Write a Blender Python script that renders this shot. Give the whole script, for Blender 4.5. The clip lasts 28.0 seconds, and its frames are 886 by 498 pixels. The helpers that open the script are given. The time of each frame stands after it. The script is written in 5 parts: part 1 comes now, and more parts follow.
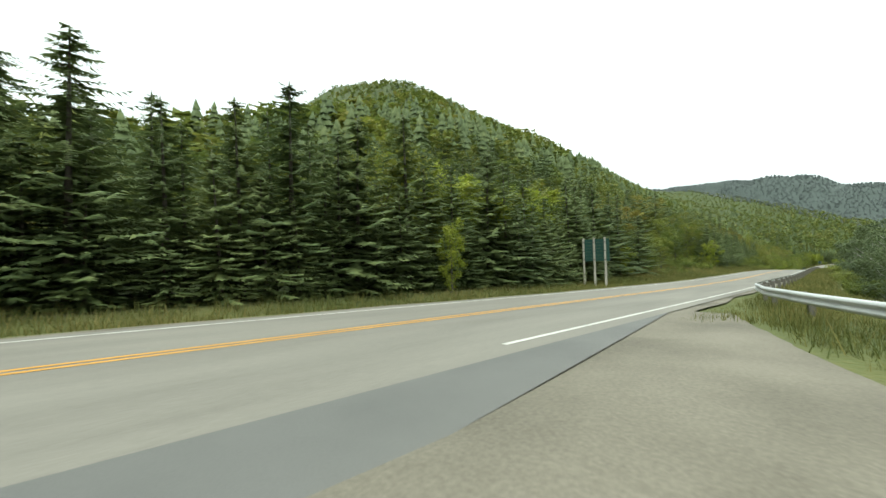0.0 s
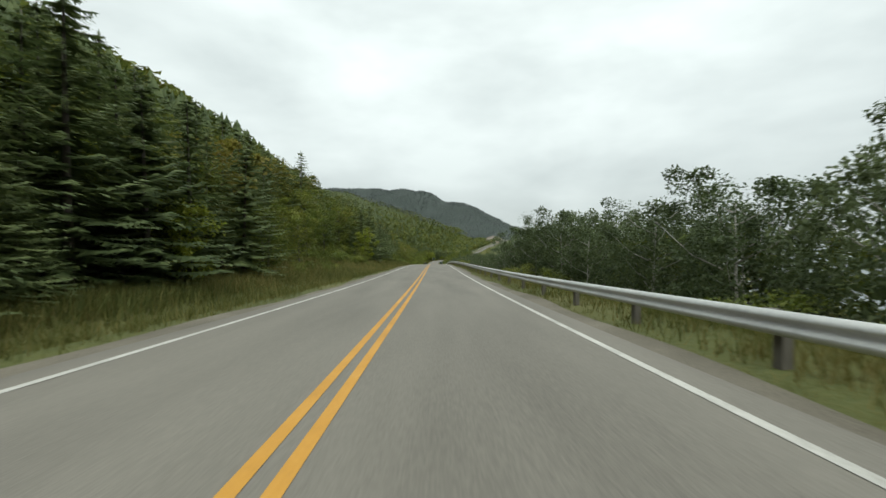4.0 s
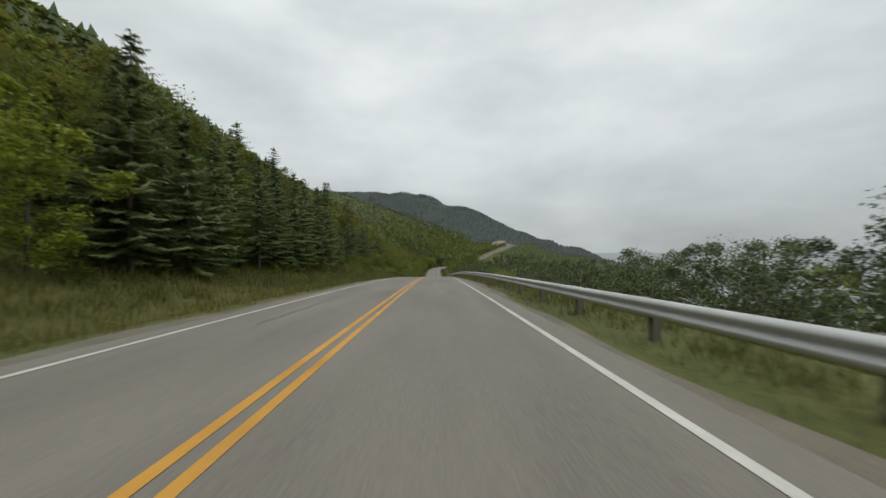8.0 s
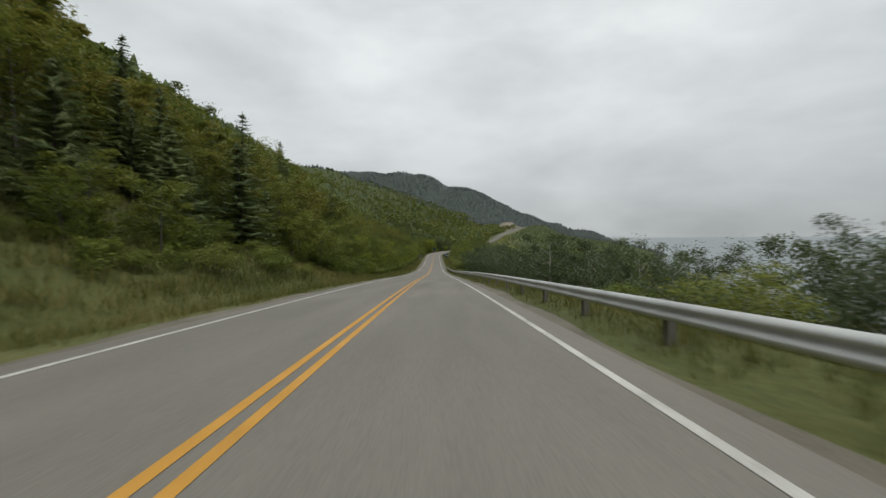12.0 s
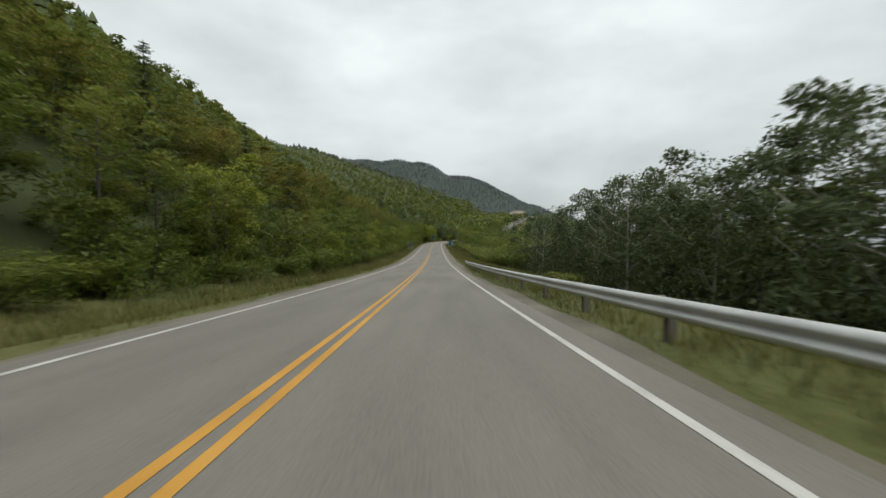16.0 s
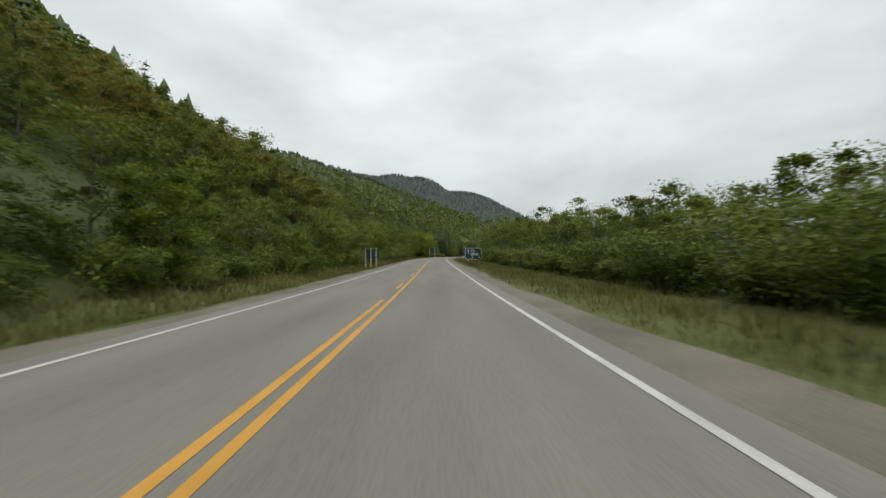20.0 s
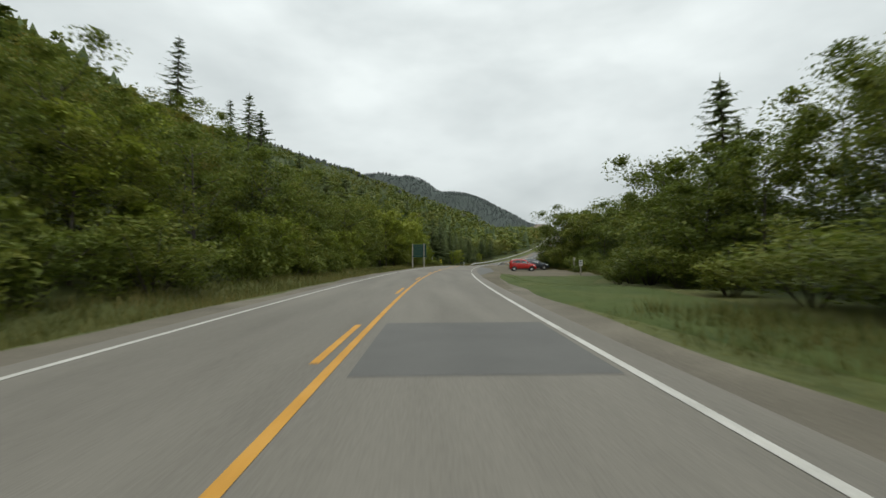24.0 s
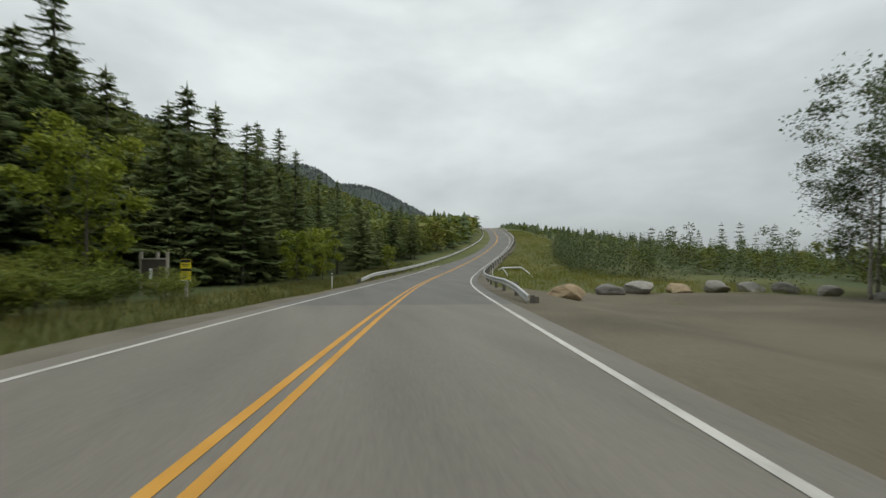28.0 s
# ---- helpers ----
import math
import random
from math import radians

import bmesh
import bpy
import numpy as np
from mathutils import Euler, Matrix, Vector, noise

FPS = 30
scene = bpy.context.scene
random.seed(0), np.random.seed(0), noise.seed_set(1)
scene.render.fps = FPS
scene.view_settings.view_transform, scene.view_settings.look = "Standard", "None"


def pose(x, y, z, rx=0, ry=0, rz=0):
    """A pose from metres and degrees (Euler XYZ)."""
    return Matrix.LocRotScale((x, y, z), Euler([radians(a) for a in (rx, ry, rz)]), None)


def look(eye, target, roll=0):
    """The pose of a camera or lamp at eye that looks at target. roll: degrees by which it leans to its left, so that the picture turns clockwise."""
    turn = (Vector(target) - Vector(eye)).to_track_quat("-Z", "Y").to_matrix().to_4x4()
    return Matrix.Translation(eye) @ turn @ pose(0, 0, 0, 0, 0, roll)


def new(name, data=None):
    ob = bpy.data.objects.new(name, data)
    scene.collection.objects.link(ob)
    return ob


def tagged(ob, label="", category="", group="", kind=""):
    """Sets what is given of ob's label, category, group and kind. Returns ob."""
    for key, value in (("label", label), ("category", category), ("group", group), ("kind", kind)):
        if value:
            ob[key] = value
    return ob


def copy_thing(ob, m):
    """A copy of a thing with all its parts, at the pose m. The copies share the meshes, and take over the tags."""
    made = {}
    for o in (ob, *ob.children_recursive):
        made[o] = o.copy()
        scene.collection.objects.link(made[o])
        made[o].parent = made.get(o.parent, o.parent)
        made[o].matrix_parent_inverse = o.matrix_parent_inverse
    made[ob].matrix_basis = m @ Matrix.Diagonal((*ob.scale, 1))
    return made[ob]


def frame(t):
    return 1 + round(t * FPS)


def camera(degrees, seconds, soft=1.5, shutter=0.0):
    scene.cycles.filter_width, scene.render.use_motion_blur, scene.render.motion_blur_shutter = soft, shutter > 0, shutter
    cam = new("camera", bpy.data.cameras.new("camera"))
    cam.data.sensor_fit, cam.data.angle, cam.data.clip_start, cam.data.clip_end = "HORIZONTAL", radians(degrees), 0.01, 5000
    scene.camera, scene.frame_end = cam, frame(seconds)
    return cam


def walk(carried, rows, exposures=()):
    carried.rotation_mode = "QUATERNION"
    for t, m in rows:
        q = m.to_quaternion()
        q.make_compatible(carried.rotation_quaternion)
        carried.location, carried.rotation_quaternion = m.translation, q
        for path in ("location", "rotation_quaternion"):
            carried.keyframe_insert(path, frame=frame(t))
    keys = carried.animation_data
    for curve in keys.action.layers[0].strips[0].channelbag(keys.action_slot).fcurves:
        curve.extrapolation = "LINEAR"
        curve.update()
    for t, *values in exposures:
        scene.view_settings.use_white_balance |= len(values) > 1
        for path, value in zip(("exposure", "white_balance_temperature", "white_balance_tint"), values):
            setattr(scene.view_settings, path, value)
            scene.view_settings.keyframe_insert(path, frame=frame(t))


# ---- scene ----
# ---- the road's line: metres along it, heading (degrees, left positive), slope (degrees) ----
def table(rows, k):
    return np.array([r[0] for r in rows], float), np.array([r[k] for r in rows], float)


HEADINGS = [(-300, 0), (405, 0), (425, -0.6), (444, -2.5), (465, -6.5), (486, -10.5), (507, -14), (534, -16), (554, -25),
            (578, -30), (606, -28.5), (650, -21), (690, -20), (720, -20.5), (900, -20.5), (980, -12), (1700, -10)]
SLOPES = [(-300, -2), (-40, -2.6), (25, -2.9), (50, -2.3), (73, -1.6), (92, -1.8), (120, -2.3), (150, -3.4), (182, -4.0),
          (224, -5.0), (276, -3.7), (308, -2.7), (345, -1.0), (365, -0.3), (444, -0.2), (495, -0.3), (512, -1.3), (530, -1.8), (546, 0), (565, 3.2), (595, 6.2),
          (680, 6.6), (705, 4.3), (850, 4.1), (880, 0.5), (910, -3), (1000, -4), (1200, 0), (1700, 0)]
S_AXIS = np.arange(-300, 1700.5, 0.5)


def smooth(rows, width):
    a = np.interp(S_AXIS, *table(rows, 1))
    n = int(width / 0.5)
    return np.convolve(np.pad(a, n, mode="edge"), np.ones(2 * n + 1) / (2 * n + 1), mode="valid")


HEAD = np.radians(smooth(HEADINGS, 12))
GRADE = np.tan(np.radians(smooth(SLOPES, 14)))
at_zero = int(300 / 0.5)
ROAD_X = np.cumsum(-np.sin(HEAD) * 0.5)
ROAD_X -= ROAD_X[at_zero]
ROAD_Y = np.cumsum(np.cos(HEAD) * 0.5)
ROAD_Y -= ROAD_Y[at_zero]
ROAD_Z = np.cumsum(GRADE * 0.5)
ROAD_Z -= ROAD_Z[at_zero]


def along(s, u=0.0, up=0.0):
    """The place s metres along the road, u metres to the right of its middle line."""
    h = np.interp(s, S_AXIS, HEAD)
    return Vector((float(np.interp(s, S_AXIS, ROAD_X) + math.cos(h) * u), float(np.interp(s, S_AXIS, ROAD_Y) + math.sin(h) * u),
                   float(np.interp(s, S_AXIS, ROAD_Z) + up)))


def heading(s):
    return math.degrees(float(np.interp(s, S_AXIS, HEAD)))


def road_s(x, y):
    """Metres along the road and to its right for places in plan (arrays)."""
    xc, h = np.interp(y, ROAD_Y, ROAD_X), np.interp(y, ROAD_Y, HEAD)
    u = (x - xc) * np.cos(h)
    return np.interp(y, ROAD_Y, S_AXIS), u


# ---- camera ----
EYE = 1.3
cam = camera(94.0, 28.0, soft=1.5, shutter=0.2)
# seconds, metres along the road, metres right of its middle line, yaw (left), pitch, roll
WALK = [
    (0.0, 0.0, 7.9, 43.2, 1.0, 2.2), (0.5, 1.8, 6.6, 39.6, 2.3, 1.8), (1.0, 4.0, 5.5, 35.0, 1.0, 1.7), (1.5, 6.9, 4.15, 28.6, 1.4, 1.3),
    (2.0, 10.7, 2.85, 21.5, 0.3, 0.7), (2.5, 15.2, 1.85, 13.3, -0.5, 0.1), (3.0, 20.6, 1.15, 5.5, -0.6, 0.0), (3.5, 26.4, 1.0, -0.6, -0.8, 0.2),
    (4.5, 37.7, 1.15, -1.3, -0.6, 0.3), (5.5, 50.0, 1.4, -1.2, -0.3, 0.3), (6.0, 57.5, 1.5, -1.1, -0.1, 0.3), (7.0, 73.4, 1.55, -1.0, 0.4, 0.3),
    (8.0, 91.0, 1.65, -1.0, 0.15, 0.3), (9.0, 109.9, 1.7, -1.0, -0.1, 0.3), (10.0, 130.0, 1.7, -1.0, -0.6, 0.3), (11.0, 150.4, 1.7, -0.9, -1.5, 0.3),
    (12.0, 171.4, 1.65, -1.0, -1.9, 0.3), (12.5, 182.0, 1.65, -1.0, -2.0, 0.3), (14.5, 224.0, 1.65, -1.0, -3.3, 0.3), (15.0, 234.5, 1.65, -1.0, -3.1, 0.3),
    (16.0, 255.0, 1.65, -1.0, -2.6, 0.3), (17.0, 276.0, 1.65, -1.0, -1.9, 0.3), (18.0, 297.0, 1.65, -1.0, -1.2, 0.3), (19.0, 318.0, 1.65, -1.0, -0.4, 0.3),
    (20.0, 339.0, 1.55, -1.0, 0.3, 0.3), (21.0, 360.0, 1.5, -1.0, 0.7, 0.3), (21.5, 370.5, 1.45, -1.0, 0.8, 0.3), (23.5, 412.5, 1.35, -1.6, 1.1, 0.3),
    (24.0, 423.0, 1.35, -2.3, 1.1, 0.3), (25.0, 444.0, 1.35, -4.1, 0.9, 0.3), (26.0, 465.0, 1.35, -8.2, 0.9, 0.3), (27.0, 486.0, 1.25, -12.0, 1.15, 0.3),
    (28.0, 507.0, 1.5, -15.6, 1.1, 0.3)]
ROWS = [(t, Matrix.Translation(along(s, u, EYE)) @ pose(0, 0, 0, 90 + pitch, roll, yaw)) for t, s, u, yaw, pitch, roll in WALK]
walk(cam, ROWS, exposures=[(0.0, 0.98, 6300, -6), (1.0, 0.93, 6300, -7), (2.0, 0.68, 6300, -7), (3.0, 0.4, 6300, -7), (3.5, 0.26, 6320, -4), (5.5, -0.16, 6380, 4), (7.0, -0.24, 6400, 5), (12.0, -0.24, 6400, 6), (15.0, -0.08, 6400, 5), (19.0, -0.06, 6380, 4), (24.0, -0.08, 6380, 3), (27.0, -0.14, 6350, 1), (28.0, -0.2, 6380, 4)])

# ---- world and sun: a closed overcast sky ----
world = bpy.data.worlds.new("sky")
scene.world = world
world.use_nodes = True
wn, wl = world.node_tree.nodes, world.node_tree.links
wn.clear()


def overcast():
    out, bg = wn.new("ShaderNodeOutputWorld"), wn.new("ShaderNodeBackground")
    sky = wn.new("ShaderNodeTexSky")
    sky.sky_type, sky.sun_disc, sky.sun_elevation, sky.sun_rotation = "NISHITA", False, radians(50), radians(20)
    co = wn.new("ShaderNodeTexCoord")
    flat = wn.new("ShaderNodeMapping")
    flat.inputs["Scale"].default_value = (1.1, 1.1, 2.6)
    clouds, wisps = wn.new("ShaderNodeTexNoise"), wn.new("ShaderNodeTexNoise")
    clouds.inputs["Scale"].default_value, clouds.inputs["Detail"].default_value, clouds.inputs["Distortion"].default_value = 1.5, 4, 0.3
    wisps.inputs["Scale"].default_value, wisps.inputs["Detail"].default_value = 4.0, 6
    ramp = wn.new("ShaderNodeValToRGB")
    ramp.color_ramp.elements[0].position, ramp.color_ramp.elements[0].color = 0.34, (0.61, 0.63, 0.643, 1)
    ramp.color_ramp.elements[1].position, ramp.color_ramp.elements[1].color = 0.66, (1.02, 1.03, 1.035, 1)
    add = wn.new("ShaderNodeMix")
    add.data_type = "FLOAT"
    add.inputs[0].default_value = 0.3
    mix = wn.new("ShaderNodeMix")
    mix.data_type = "RGBA"
    mix.inputs[0].default_value = 0.995
    wl.new(co.outputs["Generated"], flat.inputs[0])
    wl.new(flat.outputs[0], clouds.inputs["Vector"])
    wl.new(flat.outputs[0], wisps.inputs["Vector"])
    wl.new(clouds.outputs["Fac"], add.inputs[2])
    wl.new(wisps.outputs["Fac"], add.inputs[3])
    wl.new(add.outputs[0], ramp.inputs[0])
    wl.new(sky.outputs[0], mix.inputs[6])
    wl.new(ramp.outputs[0], mix.inputs[7])
    up, lift, bright = wn.new("ShaderNodeSeparateXYZ"), wn.new("ShaderNodeValToRGB"), wn.new("ShaderNodeMix")
    lift.color_ramp.interpolation = "EASE"
    lift.color_ramp.elements[0].position, lift.color_ramp.elements[0].color = 0.0, (0.40, 0.405, 0.41, 1)
    lift.color_ramp.elements[1].position, lift.color_ramp.elements[1].color = 0.95, (1, 1, 1, 1)
    mid = lift.color_ramp.elements.new(0.45)
    mid.color = (0.56, 0.562, 0.562, 1)
    bright.data_type, bright.blend_type, bright.inputs[0].default_value = "RGBA", "MULTIPLY", 1.0
    wl.new(co.outputs["Generated"], up.inputs[0])
    wl.new(up.outputs["Z"], lift.inputs[0])
    wl.new(mix.outputs[2], bright.inputs[6])
    wl.new(lift.outputs[0], bright.inputs[7])
    wl.new(bright.outputs[2], bg.inputs[0])
    bg.inputs[1].default_value = 1.72
    wl.new(bg.outputs[0], out.inputs[0])


overcast()
sun = new("sun", bpy.data.lights.new("sun", "SUN"))
sun.data.energy, sun.data.angle, sun.data.color = 1.1, radians(40), (1.0, 0.98, 0.95)
sun.matrix_world = look((0, 0, 100), (-30, 45, 0))


# ---- materials ----
def material(name, colors, scale=8.0, rough=0.85, bump=0.3, coarse=0.4, fine=60.0, metal=0.0, per_piece=0.0, per_thing=0.0, leaf=0.0, stretch=(1, 1, 1), spec=0.3):
    """A surface of two to four colours mixed by broad stains and by fine grain, with relief."""
    m = bpy.data.materials.new(name)
    m.use_nodes = True
    n, l = m.node_tree.nodes, m.node_tree.links
    b = n["Principled BSDF"]
    b.inputs["Metallic"].default_value = metal
    b.inputs["Specular IOR Level"].default_value = spec
    co, mp = n.new("ShaderNodeTexCoord"), n.new("ShaderNodeMapping")
    mp.inputs["Scale"].default_value = stretch
    l.new(co.outputs["Object"], mp.inputs[0])
    broad, grain = n.new("ShaderNodeTexNoise"), n.new("ShaderNodeTexNoise")
    broad.inputs["Scale"].default_value, broad.inputs["Detail"].default_value = coarse, 6
    grain.inputs["Scale"].default_value, grain.inputs["Detail"].default_value = fine, 5
    l.new(mp.outputs[0], broad.inputs["Vector"])
    l.new(mp.outputs[0], grain.inputs["Vector"])
    f = n.new("ShaderNodeMix")
    f.data_type, f.inputs[0].default_value = "FLOAT", 0.42
    l.new(broad.outputs["Fac"], f.inputs[2])
    l.new(grain.outputs["Fac"], f.inputs[3])
    fac = f.outputs[0]
    for weight, node, out in ((per_piece, "ShaderNodeNewGeometry", "Random Per Island"), (per_thing, "ShaderNodeObjectInfo", "Random")):
        if weight:
            src, k = n.new(node), n.new("ShaderNodeMath")
            k.operation, k.inputs[1].default_value, k.inputs[2].default_value = "MULTIPLY_ADD", weight, -weight / 2
            l.new(src.outputs[out], k.inputs[0])
            s = n.new("ShaderNodeMath")
            l.new(k.outputs[0], s.inputs[0])
            l.new(fac, s.inputs[1])
            fac = s.outputs[0]
    r = n.new("ShaderNodeValToRGB")
    e = r.color_ramp.elements
    while len(e) < len(colors):
        e.new(0.5)
    for i, c in enumerate(colors):
        e[i].position, e[i].color = 0.3 + 0.4 * i / max(1, len(colors) - 1), (*c, 1)
    l.new(fac, r.inputs[0])
    l.new(r.outputs[0], b.inputs["Base Color"])
    ro = n.new("ShaderNodeMath")
    ro.operation, ro.inputs[1].default_value, ro.inputs[2].default_value = "MULTIPLY_ADD", 0.2, rough - 0.1
    l.new(grain.outputs["Fac"], ro.inputs[0])
    l.new(ro.outputs[0], b.inputs["Roughness"])
    if bump:
        bp = n.new("ShaderNodeBump")
        bp.inputs["Strength"].default_value, bp.inputs["Distance"].default_value = bump, max(0.012, 0.35 / fine)
        l.new(grain.outputs["Fac"], bp.inputs["Height"])
        l.new(bp.outputs[0], b.inputs["Normal"])
    if leaf:
        tr, mx = n.new("ShaderNodeBsdfTranslucent"), n.new("ShaderNodeMixShader")
        l.new(r.outputs[0], tr.inputs[0])
        mx.inputs[0].default_value = leaf
        l.new(b.outputs[0], mx.inputs[1])
        l.new(tr.outputs[0], mx.inputs[2])
        l.new(mx.outputs[0], n["Material Output"].inputs[0])
    return m


ASPHALT = material("worn_asphalt", [(0.112, 0.101, 0.084), (0.158, 0.144, 0.12), (0.2, 0.182, 0.152)], coarse=0.9, fine=45, rough=0.8, bump=0.4, stretch=(1, 0.12, 1))
NEWER = material("darker_worn_asphalt", [(0.088, 0.083, 0.075), (0.122, 0.116, 0.104), (0.155, 0.147, 0.132)], coarse=0.9, fine=45, rough=0.8, bump=0.4, stretch=(1, 0.12, 1))
PATCH = material("fresh_asphalt", [(0.085, 0.082, 0.076), (0.125, 0.12, 0.11)], coarse=0.6, fine=50, rough=0.75, bump=0.3)
TAR = material("tar_seal", [(0.065, 0.062, 0.056), (0.1, 0.096, 0.086)], coarse=2, fine=30, rough=0.6, bump=0.1)
YELLOW = material("yellow_road_paint", [(0.36, 0.18, 0.03), (0.47, 0.235, 0.035), (0.52, 0.28, 0.06)], coarse=1.2, fine=25, rough=0.7, bump=0.15)
WHITE = material("white_road_paint", [(0.28, 0.268, 0.238), (0.45, 0.433, 0.392), (0.55, 0.53, 0.485)], coarse=1.2, fine=25, rough=0.7, bump=0.15)
GRAVEL = material("roadside_gravel", [(0.08, 0.07, 0.052), (0.134, 0.117, 0.089), (0.195, 0.172, 0.134)], coarse=0.5, fine=22, rough=0.95, bump=0.7)
LOT = material("lot_gravel", [(0.062, 0.052, 0.036), (0.112, 0.095, 0.064), (0.165, 0.14, 0.098)], coarse=0.25, fine=16, rough=0.95, bump=0.6)
GROUND = material("grassy_ground", [(0.05, 0.062, 0.017), (0.086, 0.093, 0.026), (0.135, 0.118, 0.044)], coarse=0.12, fine=7, rough=0.95, bump=1.0)


def wooded(m, floor):
    """Forest floor where the land cover says wood, fir scrub tinted blue-grey for haze on the mountain, grass
    elsewhere.
    """
    n, l = m.node_tree.nodes, m.node_tree.links
    b = n["Principled BSDF"]
    grass = b.inputs["Base Color"].links[0].from_socket
    cover, mix = n.new("ShaderNodeAttribute"), n.new("ShaderNodeMix")
    cover.attribute_name, mix.data_type = "wood", "RGBA"
    mix.inputs[7].default_value = (*floor, 1)
    l.new(cover.outputs["Fac"], mix.inputs[0])
    l.new(grass, mix.inputs[6])
    l.new(mix.outputs[2], b.inputs["Base Color"])
    # distance haze mixed into the mountain's ground colour as a blue-grey
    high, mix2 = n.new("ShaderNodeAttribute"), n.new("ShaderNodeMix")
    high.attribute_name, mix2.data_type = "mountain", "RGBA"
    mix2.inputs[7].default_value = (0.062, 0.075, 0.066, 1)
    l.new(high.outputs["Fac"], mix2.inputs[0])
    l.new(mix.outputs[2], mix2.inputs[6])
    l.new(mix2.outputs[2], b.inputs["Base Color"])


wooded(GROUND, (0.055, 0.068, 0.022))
FIELD = material("mown_grass", [(0.034, 0.052, 0.01), (0.056, 0.075, 0.014), (0.095, 0.092, 0.026)], coarse=0.55, fine=12, rough=0.95, bump=0.3)
MEADOW = material("meadow_grass", [(0.12, 0.14, 0.024), (0.18, 0.185, 0.035), (0.26, 0.22, 0.06)], coarse=0.08, fine=2, per_piece=0.3, leaf=0.35, bump=0)
LAWN = material("short_lawn_grass", [(0.038, 0.058, 0.01), (0.058, 0.082, 0.014), (0.086, 0.096, 0.022)], coarse=0.15, fine=5, per_piece=0.3, leaf=0.35, bump=0)
BLADES = material("long_grass", [(0.066, 0.082, 0.019), (0.118, 0.12, 0.03), (0.2, 0.165, 0.055)], coarse=0.15, fine=5, per_piece=0.35, leaf=0.35, bump=0)
FOREST = material("hillside_foliage", [(0.068, 0.092, 0.021), (0.12, 0.15, 0.032), (0.178, 0.192, 0.04), (0.23, 0.195, 0.052)], coarse=0.055, fine=0.8, per_piece=0.16, leaf=0.35, rough=0.7, bump=0)
DARK_FOREST = material("hillside_needles", [(0.054, 0.076, 0.029), (0.094, 0.122, 0.045), (0.14, 0.162, 0.058)], coarse=0.06, fine=0.8, per_piece=0.16, leaf=0.2, rough=0.75, bump=0)
# fir green shifted to blue-grey: distance haze put into the colour
HAZY_FIR = material("haze_tinted_fir", [(0.045, 0.055, 0.052), (0.068, 0.08, 0.075), (0.098, 0.11, 0.102)], coarse=0.02, fine=0.25, per_piece=0.16, leaf=0.1, rough=0.8, bump=0)
NEEDLES = material("spruce_needles", [(0.06, 0.085, 0.031), (0.115, 0.147, 0.052), (0.18, 0.205, 0.072)], coarse=0.5, fine=9, per_piece=0.25, per_thing=0.2, leaf=0.35, rough=0.7, bump=0)
LEAVES = material("broad_leaves", [(0.085, 0.112, 0.017), (0.145, 0.178, 0.028), (0.22, 0.225, 0.042)], coarse=0.4, fine=6, per_piece=0.3, per_thing=0.3, leaf=0.42, rough=0.6, bump=0)
LIME = material("yellow_green_leaves", [(0.145, 0.185, 0.02), (0.235, 0.275, 0.032), (0.31, 0.32, 0.05)], coarse=0.4, fine=6, per_piece=0.3, per_thing=0.2, leaf=0.42, rough=0.6, bump=0)
MAPLE = material("turning_maple_leaves", [(0.08, 0.102, 0.017), (0.14, 0.158, 0.027), (0.2, 0.19, 0.036), (0.24, 0.19, 0.042)], coarse=0.35, fine=6, per_piece=0.25, per_thing=0.25, leaf=0.42, rough=0.6, bump=0)
DULL = material("grey_green_leaves", [(0.055, 0.075, 0.03), (0.092, 0.12, 0.048), (0.13, 0.155, 0.064)], coarse=0.4, fine=6, per_piece=0.25, per_thing=0.25, leaf=0.38, rough=0.6, bump=0)
BARK = material("grey_bark", [(0.05, 0.042, 0.035), (0.11, 0.095, 0.08), (0.16, 0.14, 0.12)], coarse=1.5, fine=14, rough=0.9, bump=0.6, stretch=(1, 1, 0.3))
BIRCH = material("pale_birch_bark", [(0.16, 0.14, 0.12), (0.4, 0.37, 0.33), (0.5, 0.47, 0.43)], coarse=2.5, fine=10, rough=0.8, bump=0.3, stretch=(1, 1, 2))
STEEL = material("galvanised_steel", [(0.36, 0.36, 0.35), (0.48, 0.48, 0.46), (0.58, 0.58, 0.55)], coarse=0.8, fine=14, rough=0.5, metal=0.4, bump=0.08)
POST_WOOD = material("weathered_post_wood", [(0.2, 0.18, 0.14), (0.34, 0.31, 0.26), (0.42, 0.39, 0.33)], coarse=1.5, fine=12, rough=0.9, bump=0.4, stretch=(1, 1, 0.2))
DARK_WOOD = material("dark_stained_wood", [(0.045, 0.038, 0.03), (0.08, 0.07, 0.055)], coarse=1.5, fine=12, rough=0.85, bump=0.4, stretch=(1, 1, 0.2))
GREY_WOOD = material("grey_weathered_wood", [(0.07, 0.062, 0.05), (0.12, 0.108, 0.09), (0.17, 0.155, 0.13)], coarse=1.5, fine=12, rough=0.9, bump=0.4, stretch=(1, 1, 0.2))
GREEN_BOARD = material("dark_green_board", [(0.012, 0.04, 0.03), (0.02, 0.06, 0.045)], coarse=0.8, fine=10, rough=0.6, bump=0.05)
SIGN_WHITE = material("sign_white", [(0.6, 0.6, 0.58), (0.72, 0.72, 0.7)], coarse=2, fine=20, rough=0.5, bump=0)
SIGN_BLUE = material("sign_blue", [(0.03, 0.09, 0.22), (0.04, 0.12, 0.28)], coarse=2, fine=20, rough=0.5, bump=0)
SIGN_YELLOW = material("sign_yellow", [(0.6, 0.5, 0.02), (0.72, 0.6, 0.03)], coarse=2, fine=20, rough=0.5, bump=0)
